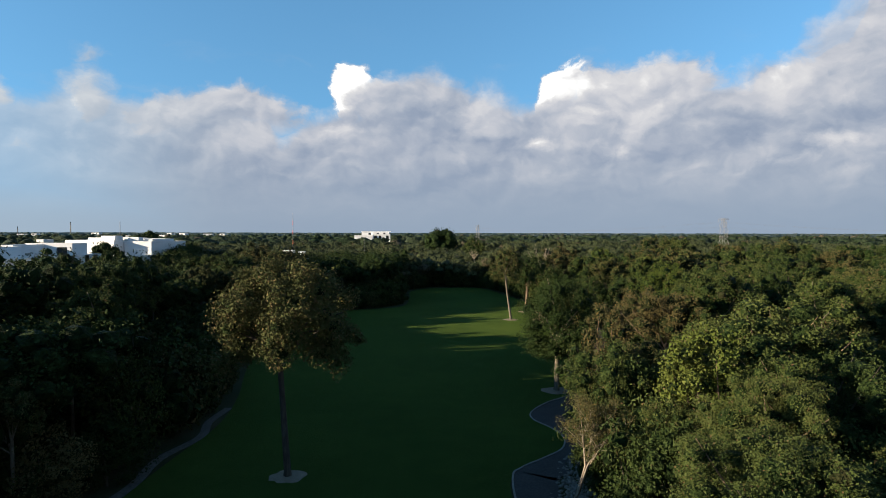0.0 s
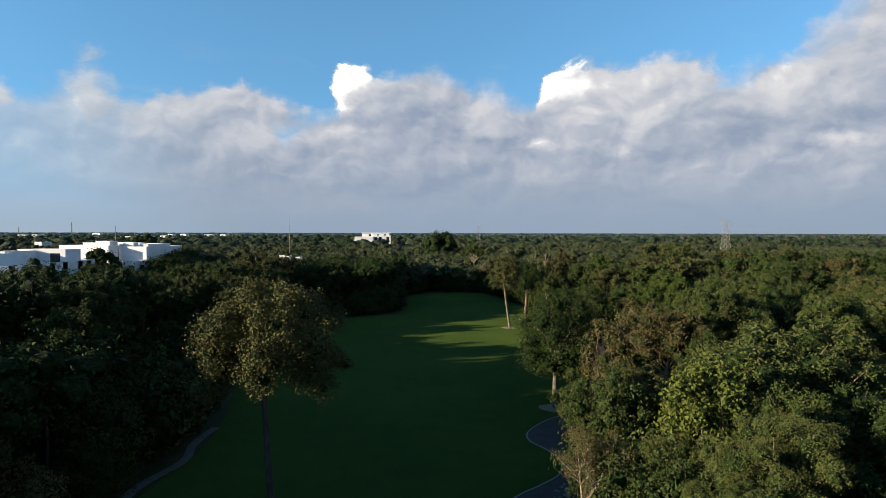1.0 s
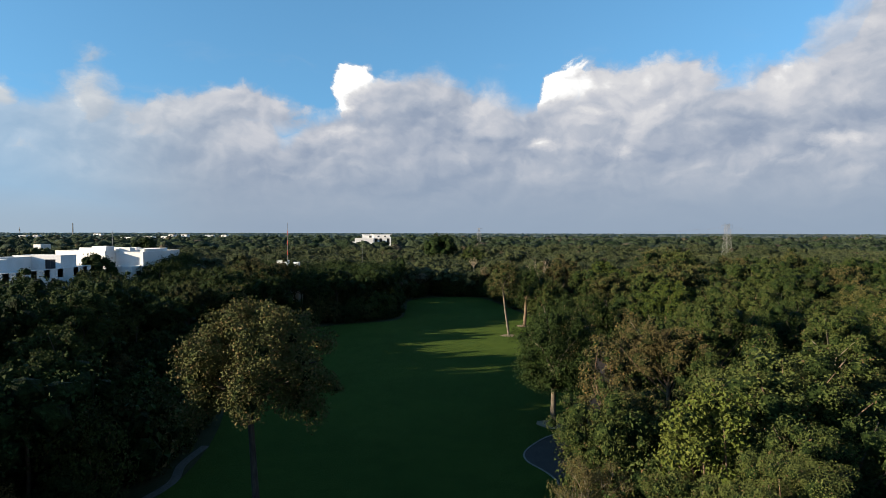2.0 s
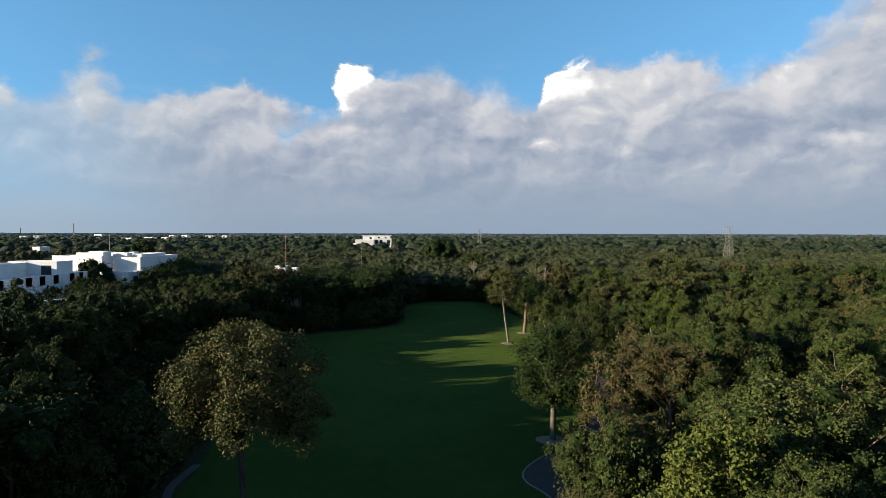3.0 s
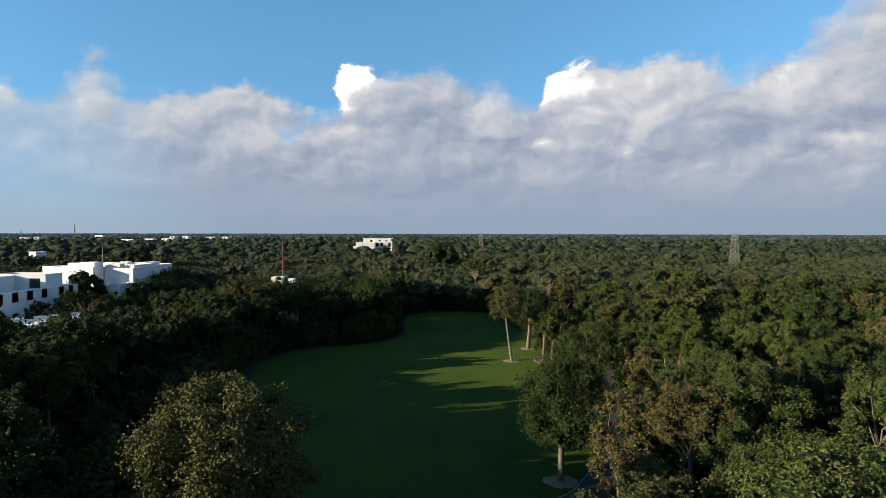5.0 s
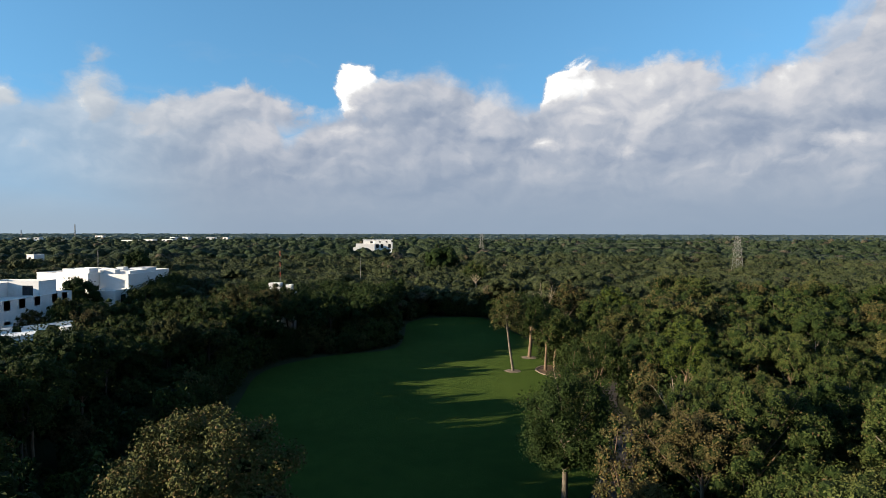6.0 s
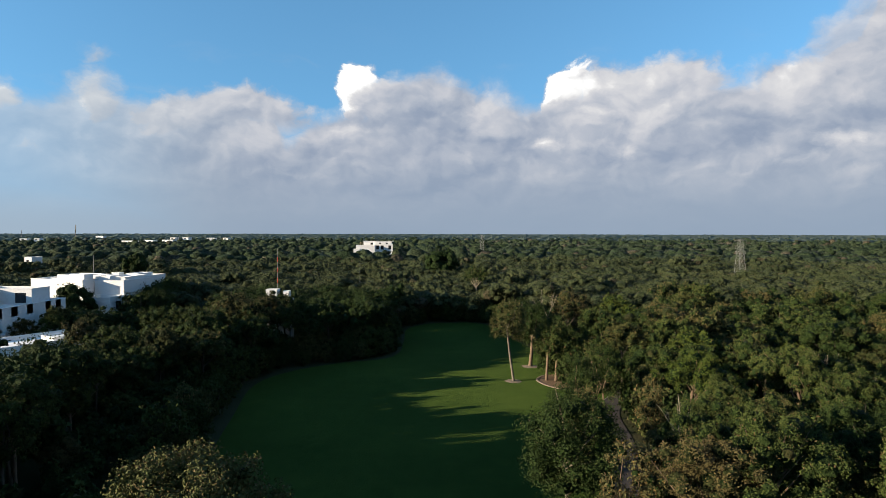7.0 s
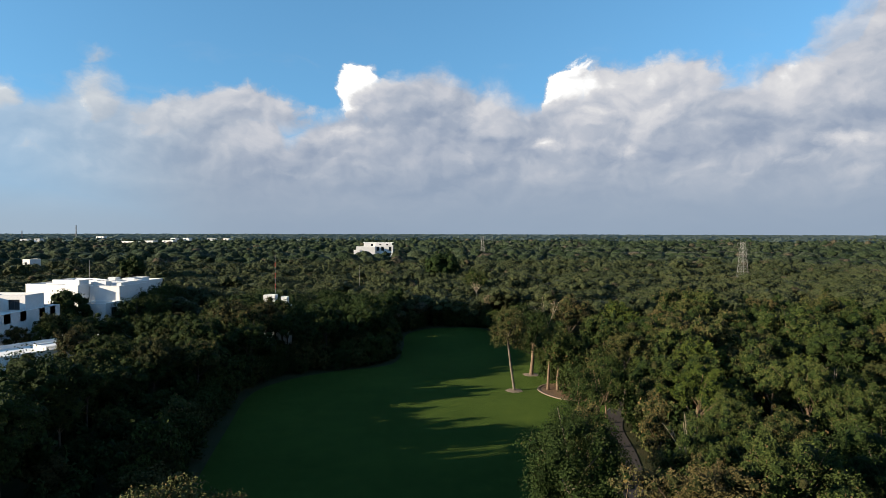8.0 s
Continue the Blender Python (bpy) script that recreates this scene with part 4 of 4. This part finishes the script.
set_tree("fairway_tree", "thick warm-barked tree at the edge of the wood", (15.7, 117.3, 0.0), second, (0.3, 0.1, 5.6), 0.30, 0.28, 4200, FOLIAGE_DARK, BARK_WARM, 104, 9, 0.42, bend=0.1)
for x, y, s, k in ((16.9, 107.3, 105, 1.0), (18.3, 107.0, 106, 0.9)):
    lb = crown_lobes(s, (0.5, 0.3, 5.9 * k), 2.7, 4.0, 20, (0.9, 1.3), -0.9)
    set_tree("fairway_tree", "green tree with warm brown trunk in the mulch bed", (x, y, 0.06), lb, (0.2, 0.1, 4.6 * k), 0.20, 0.28, 3600, FOLIAGE, BARK_WARM, s, 8, 0.42)
young = crown_lobes(8, (0, 0, 7.6), 1.9, 2.9, 16, (0.6, 1.0), -0.6)
set_tree("broadleaf_tree", "bright yellow-green tree rising out of the wood", (12.7, 30.3, 0.0), young, (0, 0, 4.6), 0.14, 0.21, 4200, FOLIAGE_BRIGHT, BARK_WARM, 107, 9, 0.4)


def stems_tree():
    """A small tree of several pale bare stems that lean apart, with a thin dry crown."""
    r = np.random.default_rng(31)
    base = new("bare_stemmed_tree")
    base.matrix_basis = pose(6.3, 32.0, 0)
    ends = []
    for dx, dy, top in ((1.0, 0.1, 5.5), (1.7, 0.4, 6.1), (2.6, 0.2, 5.7), (1.8, -0.4, 5.1)):
        out = []
        foot = Vector((r.uniform(-0.10, 0.10), r.uniform(-0.10, 0.10), -0.05))
        e = Vector((dx, dy, top * 0.82))
        m = foot.lerp(Vector((1.25, 0.1, 3.2)), 0.9) + Vector((dx * 0.12 - 0.1, dy * 0.2, 0))
        out.append(tube([foot, foot.lerp(m, 0.5) + Vector((0.10, 0, 0)), m, e], [0.075, 0.062, 0.052, 0.030], 7))
        for k in range(10):
            a = r.uniform(0, 2 * math.pi)
            q = r.uniform(0.3, 1.15)
            t = e + Vector((math.cos(a) * q, math.sin(a) * q, r.uniform(-0.3, 1.5) - 0.3 * q))
            s = m.lerp(e, r.uniform(0.5, 1.0))
            b = s.lerp(t, 0.5) + Vector((0, 0, r.uniform(0.0, 0.2)))
            out.append(tube([s, b, t], [0.026, 0.018, 0.008], 5))
            ends.append(t)
            for j in range(3):
                q = t + Vector((r.uniform(-0.4, 0.4), r.uniform(-0.4, 0.4), r.uniform(-0.15, 0.35)))
                out.append(tube([b.lerp(t, 0.6), q], [0.014, 0.005], 4))
                ends.append(q)
        v, f = join(out)
        raw("stem", v, f, BARK_BARE, base, smooth_faces=True)
    lb = np.array([(p.x, p.y, p.z, 0.30) for p in ends])
    v, f = leaves_on(r, lb, 9000, 0.085, 0.05, (0.1, 1.3), keep=0.0)
    raw("crown", v, f, FOLIAGE_DRY, base, "thin tan leaves")
    return tagged(base, "small pale multi-stemmed tree with thin dry leaves beside the path", "tree")


stems_tree()
for x, y, h, q, m, label, s in ((13.9, 52.6, 8.9, 2.3, FOLIAGE_DRY, "tall dry tan vine-covered bush at the wood edge", 111), (14.4, 48.4, 6.0, 1.5, FOLIAGE_DRY, "small dry tan vine-covered bush at the wood edge", 112), (18.8, 60.4, 7.6, 2.2, FOLIAGE_OLIVE, "olive-brown shrubby tree at the wood edge", 113), (14.4, 70.5, 8.2, 2.1, FOLIAGE_OLIVE, "thin olive-brown tree beside the cart path", 114), (16.6, 80.5, 9.0, 2.3, FOLIAGE_DARK, "dark green leafy tree beside the cart path", 115), (19.4, 86.5, 9.4, 2.8, FOLIAGE, "green leafy tree beside the cart path", 116), (21.4, 90.5, 9.6, 2.6, FOLIAGE_DARK, "dark green leafy tree over the cart path", 117), (22.8, 74.5, 8.2, 1.7, FOLIAGE_DRY, "thin tan-leaved tree beside the cart path", 118)):
    lb = crown_lobes(s, (0, 0, h * 0.55), q, h * 0.5, 18, (0.6, 1.0), -0.95)
    set_tree("vine_bush", label, (x, y, 0), lb, (0, 0, h * 0.3), 0.12, 0.21, 3600, m, BARK_WARM, s, 8, 0.4, category="bush")


# ---- houses ----
def wall_run(bm, p0, p1, z0, z1, openings, thick=0.25):
    """A straight wall from p0 to p1 with its thickness to the left of that way; openings are (from, to, sill, head) along it."""
    a, b = Vector((*p0, 0)), Vector((*p1, 0))
    d = (b - a).normalized()
    m = Matrix.Translation(a) @ Matrix(((d.x, -d.y, 0, 0), (d.y, d.x, 0, 0), (0, 0, 1, 0), (0, 0, 0, 1)))
    at, end = 0.0, (b - a).length
    for u0, u1, s, h in sorted(openings):
        if u0 > at:
            box(bm, at, 0, z0, u0, thick, z1, m)
        if s > z0:
            box(bm, u0, 0, z0, u1, thick, s, m)
        if h < z1:
            box(bm, u0, 0, h, u1, thick, z1, m)
        at = u1
    if at < end:
        box(bm, at, 0, z0, end, thick, z1, m)
    return m


def volume(house, x0, y0, x1, y1, z0, z1, windows=(), parapet=0.5):
    """One storey block of a house: walls with openings, windows in them, a flat roof behind a parapet.
    windows: (side, from, to, sill, head), side one of S, E, W, N."""
    t = 0.25
    sides = {"S": ((x0, y0), (x1, y0)), "E": ((x1, y0 + t), (x1, y1 - t)), "N": ((x1, y1), (x0, y1)), "W": ((x0, y1 - t), (x0, y0 + t))}
    places = []
    for s, (p, q) in sides.items():
        mine = [w[1:] for w in windows if w[0] == s]
        bm = bmesh.new()
        m = wall_run(bm, p, q, z0, z1 + parapet, mine, t)
        bmesh.ops.remove_doubles(bm, verts=bm.verts, dist=0.001)
        part("wall", bm, STUCCO, house)
        places += [(m, w) for w in mine]
    bm = bmesh.new()
    box(bm, x0 + t + 0.003, y0 + t + 0.003, z1 - 0.2, x1 - t - 0.003, y1 - t - 0.003, z1)
    part("roof", bm, ROOFING, house)
    bm = bmesh.new()
    for a in ((x0 - 0.04, y0 - 0.04, x1 + 0.04, y0 + t), (x0 - 0.04, y1 - t, x1 + 0.04, y1 + 0.04), (x0 - 0.04, y0 + t, x0 + t, y1 - t), (x1 - t, y0 + t, x1 + 0.04, y1 - t)):
        box(bm, a[0], a[1], z1 + parapet, a[2], a[3], z1 + parapet + 0.07)
    bmesh.ops.remove_doubles(bm, verts=bm.verts, dist=0.001)
    part("coping", bm, ROOFING, house)
    for m, (u0, u1, s, h) in places:
        bm = bmesh.new()
        f = 0.07
        for a in ((u0, s, u1, s + f), (u0, h - f, u1, h), (u0, s + f, u0 + f, h - f), (u1 - f, s + f, u1, h - f), ((u0 + u1) / 2 - f / 2, s + f, (u0 + u1) / 2 + f / 2, h - f)):
            box(bm, a[0], 0.10, a[1], a[2], 0.17, a[3], m)
        w = part("window", bm, FRAME, house)
        for a0, a1 in ((u0 + f, (u0 + u1) / 2 - f / 2), ((u0 + u1) / 2 + f / 2, u1 - f)):
            bm = bmesh.new()
            box(bm, a0, 0.125, s + f, a1, 0.145, h - f, m)
            part("pane", bm, GLASS, w)


def house(label, place, turn):
    h = new("house")
    h.matrix_basis = pose(*place, 0, 0, turn)
    return tagged(h, label, "house", "white houses")


A = house("white flat-roofed stucco house with dark upper windows among trees", (-69.6, 98.0, 0), 0)
volume(A, -12.0, 0.0, 0.0, 28.4, 0.0, 10.0, [("E", u + 0.2, u + 1.7, z, z + 1.8) for z in (3.6, 7.1) for u in (3.2, 6.4, 10.0, 13.6, 17.4, 22.2, 25.1)])
volume(A, -11.6, 22.6, -2.4, 27.6, 10.0, 12.4, [("S", 6.2, 8.2, 10.2, 12.0)], 0.3)
volume(A, -11.6, 14.0, -8.0, 22.6, 10.0, 12.2, [], 0.3)
volume(A, -11.6, 2.0, -6.5, 14.0, 10.0, 12.0, [], 0.3)
bm = bmesh.new()
box(bm, 0.0, 10.0, 6.35, 1.9, 30.8, 6.6)
box(bm, 1.78, 10.0, 6.6, 1.9, 30.8, 7.15)
box(bm, 0.0, 30.68, 6.6, 1.78, 30.8, 7.15)
bmesh.ops.remove_doubles(bm, verts=bm.verts, dist=0.001)
part("balcony", bm, STUCCO, A)
B1 = house("large white stucco house with stepped flat roofs and parapets", (-72.2, 136.2, 0), -14)
volume(B1, -13.0, 0.0, 0.0, 12.0, 0.0, 12.6, [("S", 2.0, 3.6, 7.0, 8.8), ("S", 8.4, 10.0, 7.0, 8.8)], 0.5)
volume(B1, -11.5, 5.0, -5.0, 11.0, 12.6, 13.4, [], 0.2)
volume(B1, -4.4, 1.2, -0.8, 3.6, 12.6, 13.9, [], 0.15)
volume(B1, -4.6, 5.2, -0.4, 8.4, 12.6, 13.6, [], 0.1)
volume(B1, -12.5, 0.6, -6.5, 4.2, 12.6, 12.9, [], 0.08)
B2 = house("white stucco row house with shaded side wall and dark window", (-65.2, 135.2, 0), -6)
volume(B2, -6.4, 3.0, 0.0, 13.0, 0.0, 12.4, [("E", 3.0, 4.6, 7.2, 9.2)], 0.45)
volume(B2, -5.2, -2.2, 0.6, 3.0, 0.0, 9.4, [("S", 1.2, 2.8, 7.0, 8.8), ("E", 1.5, 3.3, 7.3, 9.0)], 0.5)
volume(B2, -5.8, 7.0, -1.0, 12.5, 12.4, 13.2, [], 0.2)
volume(B2, -5.9, 3.6, -3.4, 5.4, 12.4, 13.6, [], 0.1)
volume(B2, -2.4, 4.4, -0.6, 6.4, 12.4, 13.3, [], 0.1)
B3 = house("white stucco row house with flat roof ending the row", (-68.5, 149.0, 0), -6)
volume(B3, -7.5, 2.2, 0.0, 13.0, 0.0, 12.2, [("S", 2.2, 4.0, 9.0, 10.8), ("E", 3.0, 4.8, 9.0, 10.8)], 0.45)
volume(B3, -5.0, 5.0, -1.8, 10.5, 12.2, 13.0, [], 0.2)
volume(B3, -7.0, 2.8, -5.2, 4.6, 12.2, 13.4, [], 0.1)
volume(B3, -3.6, 2.9, -0.8, 4.4, 12.2, 13.2, [], 0.1)
C = house("low white stucco house with flat roof terrace among trees", (-53.0, 97.6, 0), -31)
volume(C, -9.0, -17.0, 0.0, 5.6, 0.0, 7.1, [("E", 16.0, 17.4, 4.6, 6.2)], 0.5)
volume(C, -5.0, 0.4, -1.6, 4.8, 7.1, 7.7, [], 0.1)
volume(C, 0.0, -16.0, 2.6, -2.6, 0.0, 5.6, [("E", 9.0, 10.6, 3.3, 4.9)], 0.3)
D = house("small white rooftop house hidden among the trees", (-33.2, 137.0, 0), 0)
volume(D, -3.4, 1.4, 2.2, 5.6, 0.0, 8.6, [], 0.3)
volume(D, -2.9, 2.6, -0.6, 5.0, 8.6, 10.7, [], 0.2)
volume(D, 0.6, 3.0, 1.8, 4.6, 8.6, 10.4, [], 0.15)



def far_house(place, turn, w, d, h, label):
    """A white house seen far off: a body with windows."""
    b = house(label, place, turn)
    n = max(1, int(w / 7))
    volume(b, -w / 2, 0.0, w / 2, d, 0.0, h, [("S", (i + 0.25) * w / n, (i + 0.6) * w / n, h - 2.6, h - 0.9) for i in range(n)], 0.4)
    return b


V = house("large white villa with stepped blocks rising above the far canopy", (-58.0, 505.0, 0), 4)
volume(V, -14.0, 0.0, 1.0, 9.0, 0.0, 12.2, [], 0.4)
volume(V, -15.8, -1.5, -11.0, 4.0, 0.0, 9.4, [], 0.3)
volume(V, 1.0, 3.0, 15.0, 14.0, 0.0, 13.2, [("S", u, u + 2.2, 9.2, 12.4) for u in (0.9, 4.6, 10.6)], 0.3)
volume(V, -8.6, 9.0, 1.0, 16.0, 0.0, 15.2, [("S", 5.6, 7.6, 12.9, 14.6)], 0.3)
volume(V, 1.0, 5.5, 14.0, 13.6, 13.2, 15.0, [("S", u, u + 1.6, 13.5, 14.6) for u in (3.0, 8.4)], 0.3)
bm = bmesh.new()
box(bm, -9.2, 8.2, 15.58, 15.4, 16.6, 15.86, bevel=0.04)
part("roof_slab", bm, ROOFING, V)
far_house((-189.5, 292.0, 0), -10, 3.8, 6.0, 10.9, "small white house showing above the tree canopy")
for x, y, w, hh in ((-505, 985, 30, 8.6), (-474, 990, 16, 9.6), (-448, 1000, 18, 9.9), (-520, 1180, 10, 12.0), (-500, 1190, 12, 12.0), (-455, 1200, 16, 11.4), (-425, 1195, 10, 11.6), (-735, 1080, 12, 10.8), (-715, 1085, 9, 11.4), (-840, 1500, 20, 12.5)):
    far_house((x, y, 0), (x * 7) % 20 - 10, w, 12.0, hh, "far white building among the trees of the plain")



# ---- masts, pylons, wires ----
def bar(a, b, r, sides=4):
    return tube([a, b], [r, r], sides)


def lattice(name, label, place, height, foot, head, levels, arms=(), r=0.06, turn=0, category="pylon", material=None):
    base = new(name)
    base.matrix_basis = pose(*place, 0, 0, turn)
    legs = [(-1, -1), (1, -1), (1, 1), (-1, 1)]
    half = lambda z: (foot + (head - foot) * z / height) / 2
    corner = lambda k, z: Vector((legs[k][0] * half(z), legs[k][1] * half(z), z))
    for k in range(4):
        v, f = tube([corner(k, -0.3), corner(k, height)], [r * 1.5, r], 5)
        raw("leg", v, f, material or STEEL, base)
    pieces = []
    zs = [height * (1 - (1 - i / levels) ** 1.25) for i in range(levels + 1)]
    for a, b in zip(zs, zs[1:]):
        for k in range(4):
            j = (k + 1) % 4
            pieces += [bar(corner(k, a), corner(j, b), r * 0.6), bar(corner(j, a), corner(k, b), r * 0.6), bar(corner(k, b), corner(j, b), r * 0.6)]
    raw("bracing", *join(pieces), material or STEEL, base)
    for z, w in arms:
        q = half(z)
        for s in (-1, 1):
            tip = Vector((s * w, 0, z))
            out = [bar(Vector((s * q, -q, z)), tip, r * 0.8), bar(Vector((s * q, q, z)), tip, r * 0.8), bar(Vector((s * q, 0, z + 0.9)), tip, r * 0.6), bar(tip, tip + Vector((0, 0, -0.9)), r * 0.9)]
            raw("crossarm", *join(out), material or STEEL, base)
    return tagged(base, label, category)


P1, P2, P3 = (107.3, 237.5, 0), (28.6, 513.3, 0), (150.0, 20.0, 0)
lattice("power_pylon", "grey steel lattice power pylon standing in the wood", P1, 20.6, 3.9, 1.1, 12, ((20.2, 2.3), (18.2, 1.9), (16.2, 2.1)), 0.042, 12)
lattice("power_pylon", "grey steel lattice power pylon far off in the wood", P2, 21.0, 4.0, 1.1, 11, ((20.6, 2.3), (18.4, 1.9), (16.4, 2.1)), 0.06, 12)


def wire(a, b, sag, r):
    n = 28
    pts = [Vector(a).lerp(Vector(b), i / n) - Vector((0, 0, 4 * sag * (i / n) * (1 - i / n))) for i in range(n + 1)]
    v, f = tube(pts, [r] * (n + 1), 4)
    return tagged(raw("power_line", v, f, CABLE), "thin overhead power line between pylons", "cable", "power lines")


for dx, z in ((-2.3, 19.3), (2.3, 19.3), (-1.9, 17.3), (1.9, 17.3)):
    wire((P1[0] + dx, P1[1], z), (P2[0] + dx, P2[1], z), 3.5, 0.014)
    wire((P1[0] + dx, P1[1], z), (P3[0] + dx, P3[1], z - 2.0), 3.5, 0.010)
lattice("radio_mast", "slim red and white radio mast on the far plain", (-1121.0, 1870.0, 0), 44.0, 2.2, 1.4, 16, (), 0.28, 0, "mast")
lattice("radio_mast", "slim radio mast on the far plain", (-890.0, 1300.0, 0), 26.0, 1.6, 0.9, 10, (), 0.16, 0, "mast")


def pole_thing(name, label, x, y, z0, z1, r, material, band=None, category="mast"):
    base = new(name)
    base.matrix_basis = pose(x, y, z0)
    v, f = tube([(0, 0, 0), (0, 0, (z1 - z0) * 0.5), (0, 0, z1 - z0)], [r, r * 0.85, r * 0.5], 7)
    raw("pole", v, f, material, base, smooth_faces=True)
    if band:
        for a, b in band:
            v, f = tube([(0, 0, a), (0, 0, b)], [r * 1.15, r * 1.1], 7)
            raw("band", v, f, RED, base, "faded red band", smooth_faces=True)
    return tagged(base, label, category)


pole_thing("antenna_mast", "thin antenna mast with red bands above a white roof", -34.2, 141.6, 8.6, 19.4, 0.06, STEEL, ((3.6, 4.6), (5.8, 6.8), (8.0, 9.0)))
pole_thing("utility_pole", "thin grey pole standing among the trees", -79.0, 152.0, 0.0, 17.5, 0.12, STEEL, category="pole")
pole_thing("utility_pole", "pale pole standing among the trees", -26.4, 208.0, 0.0, 13.6, 0.075, STEEL, category="pole")

lb = crown_lobes(121, (0, 0, 8.6), 4.0, 4.4, 24, (1.1, 1.6), -0.8)
set_tree("garden_tree", "dark round-crowned tree beside the white houses", (-70.8, 131.2, 0.0), lb, (0, 0, 4.5), 0.25, 0.32, 3600, FOLIAGE_DARK, BARK_DARK, 121, 8, 0.76)
lb = crown_lobes(122, (0, 0, 10.5), 7.0, 5.5, 26, (1.8, 2.6), -0.5)
set_tree("broadleaf_tree", "large dark round-topped tree rising above the far wood", (-1.0, 255.0, 0.0), lb, (0, 0, 6.0), 0.5, 0.6, 2400, FOLIAGE_DARK, BARK_DARK, 122, 8, 0.8)

lb = crown_lobes(123, (0, 0, 11.0), 4.5, 4.4, 20, (1.3, 2.0), -0.5)
set_tree("broadleaf_tree", "tall dark tree rising above the canopy near the houses", (-110.0, 232.0, 0.0), lb, (0, 0, 6.0), 0.4, 0.6, 1800, FOLIAGE_DARK, BARK_DARK, 123, 8, 0.8)

for x, y, h, s in ((-60.5, 134.5, 11.2, 124), (-60.6, 143.0, 12.0, 125), (-62.2, 150.5, 12.6, 126), (-63.6, 157.5, 12.4, 127), (-58.0, 139.0, 11.0, 128)):
    lb = crown_lobes(s, (0, 0, h - 3.9), 4.0, 4.0, 22, (1.1, 1.6), -0.8)
    set_tree("garden_tree", "dense dark tree in front of the white row houses", (x, y, 0.0), lb, (0, 0, 4.5), 0.22, 0.32, 3000, FOLIAGE_DARK, BARK_DARK, s, 8, 0.5)

for x, y, h, s in ((-38.0, 131.0, 10.4, 131), (-34.2, 131.5, 10.0, 132), (-30.6, 133.0, 10.6, 133), (-41.5, 134.5, 11.0, 134), (-36.2, 134.4, 10.4, 136), (-32.4, 134.8, 10.2, 137)):
    lb = crown_lobes(s, (0, 0, h - 3.2), 3.0, 3.5, 18, (0.9, 1.3), -0.8)
    set_tree("broadleaf_tree", "green tree hiding a small white roof house", (x, y, 0.0), lb, (0, 0, 4.5), 0.18, 0.32, 2600, FOLIAGE, BARK_DARK, s, 7, 0.5)
lb = crown_lobes(135, (0, 0, 10.2), 3.6, 2.8, 18, (0.9, 1.3), -0.6)
set_tree("broadleaf_tree", "tall tree with a pale bare trunk behind the fairway", (9.6, 192.0, 0.0), lb, (0.1, 0, 7.6), 0.24, 0.34, 2200, FOLIAGE, BARK_BARE, 135, 9, 0.4)


def dead_tree(x, y, h, spread, seed):
    """A leafless pale tree: a trunk that forks again and again."""
    r = np.random.default_rng(seed)
    base = new("dead_tree")
    base.matrix_basis = pose(x, y, 0)
    fork = Vector((r.uniform(-0.3, 0.3), r.uniform(-0.3, 0.3), h * 0.62))
    v, f = tube([(0, 0, -0.1), fork * 0.5 + Vector((0.15, 0, 0)), fork], [0.15, 0.11, 0.08], 8)
    raw("trunk", v, f, BARK_BARE, base, smooth_faces=True)
    for k in range(6):
        a = k * 1.05 + r.uniform(-0.3, 0.3)
        e = fork + Vector((math.cos(a) * spread * r.uniform(0.5, 1), math.sin(a) * spread * r.uniform(0.5, 1), h * r.uniform(0.2, 0.38)))
        m = fork.lerp(e, 0.5) + Vector((r.uniform(-0.2, 0.2), r.uniform(-0.2, 0.2), -0.2))
        out = [tube([fork, m, e], [0.055, 0.04, 0.018], 6)]
        for j in range(5):
            s = m.lerp(e, r.uniform(0.0, 0.9))
            q = s + Vector((r.uniform(-1, 1), r.uniform(-1, 1), r.uniform(0.1, 1.1))) * 0.28 * spread
            out.append(tube([s, s.lerp(q, 0.5) + Vector((0, 0, 0.08)), q], [0.024, 0.017, 0.008], 5))
        raw("limb", *join(out), BARK_BARE, base, smooth_faces=True)
    return tagged(base, "pale leafless dead tree at the edge of the wood", "tree", "dead trees")


dead_tree(18.8, 119.5, 13.0, 2.8, 141)
dead_tree(41.0, 76.0, 10.6, 1.6, 143)
dead_tree(20.5, 63.0, 9.6, 1.5, 144)

for x, y, h, s in ((-46.5, 101.0, 8.2, 151), (-48.2, 97.2, 7.2, 152), (-50.0, 93.4, 7.0, 153), (-52.0, 89.6, 6.8, 154), (-54.4, 85.6, 6.6, 155), (-57.0, 81.8, 6.4, 156)):
    lb = crown_lobes(s, (0, 0, h - 2.9), 2.7, 3.2, 18, (0.8, 1.2), -0.9)
    set_tree("garden_tree", "low green garden tree beside a white house wall", (x, y, 0.0), lb, (0, 0, 2.6), 0.14, 0.30, 2200, FOLIAGE, BARK_DARK, s, 7, 0.5)
for i, (x, y, s) in enumerate(((19.6, 102.6, 1.2), (20.9, 105.2, 1.5), (19.2, 109.6, 1.4), (21.6, 108.4, 1.7), (18.4, 112.6, 1.3), (23.0, 101.6, 1.6))):
    b = edge_bush(160 + i, 1500, 0.24, BUSH_ROWS[i % 2][0], BUSH_ROWS[i % 2][1])
    b.matrix_basis = pose(x, y, 0.05)
    b.scale = (s, s, s * 1.1)
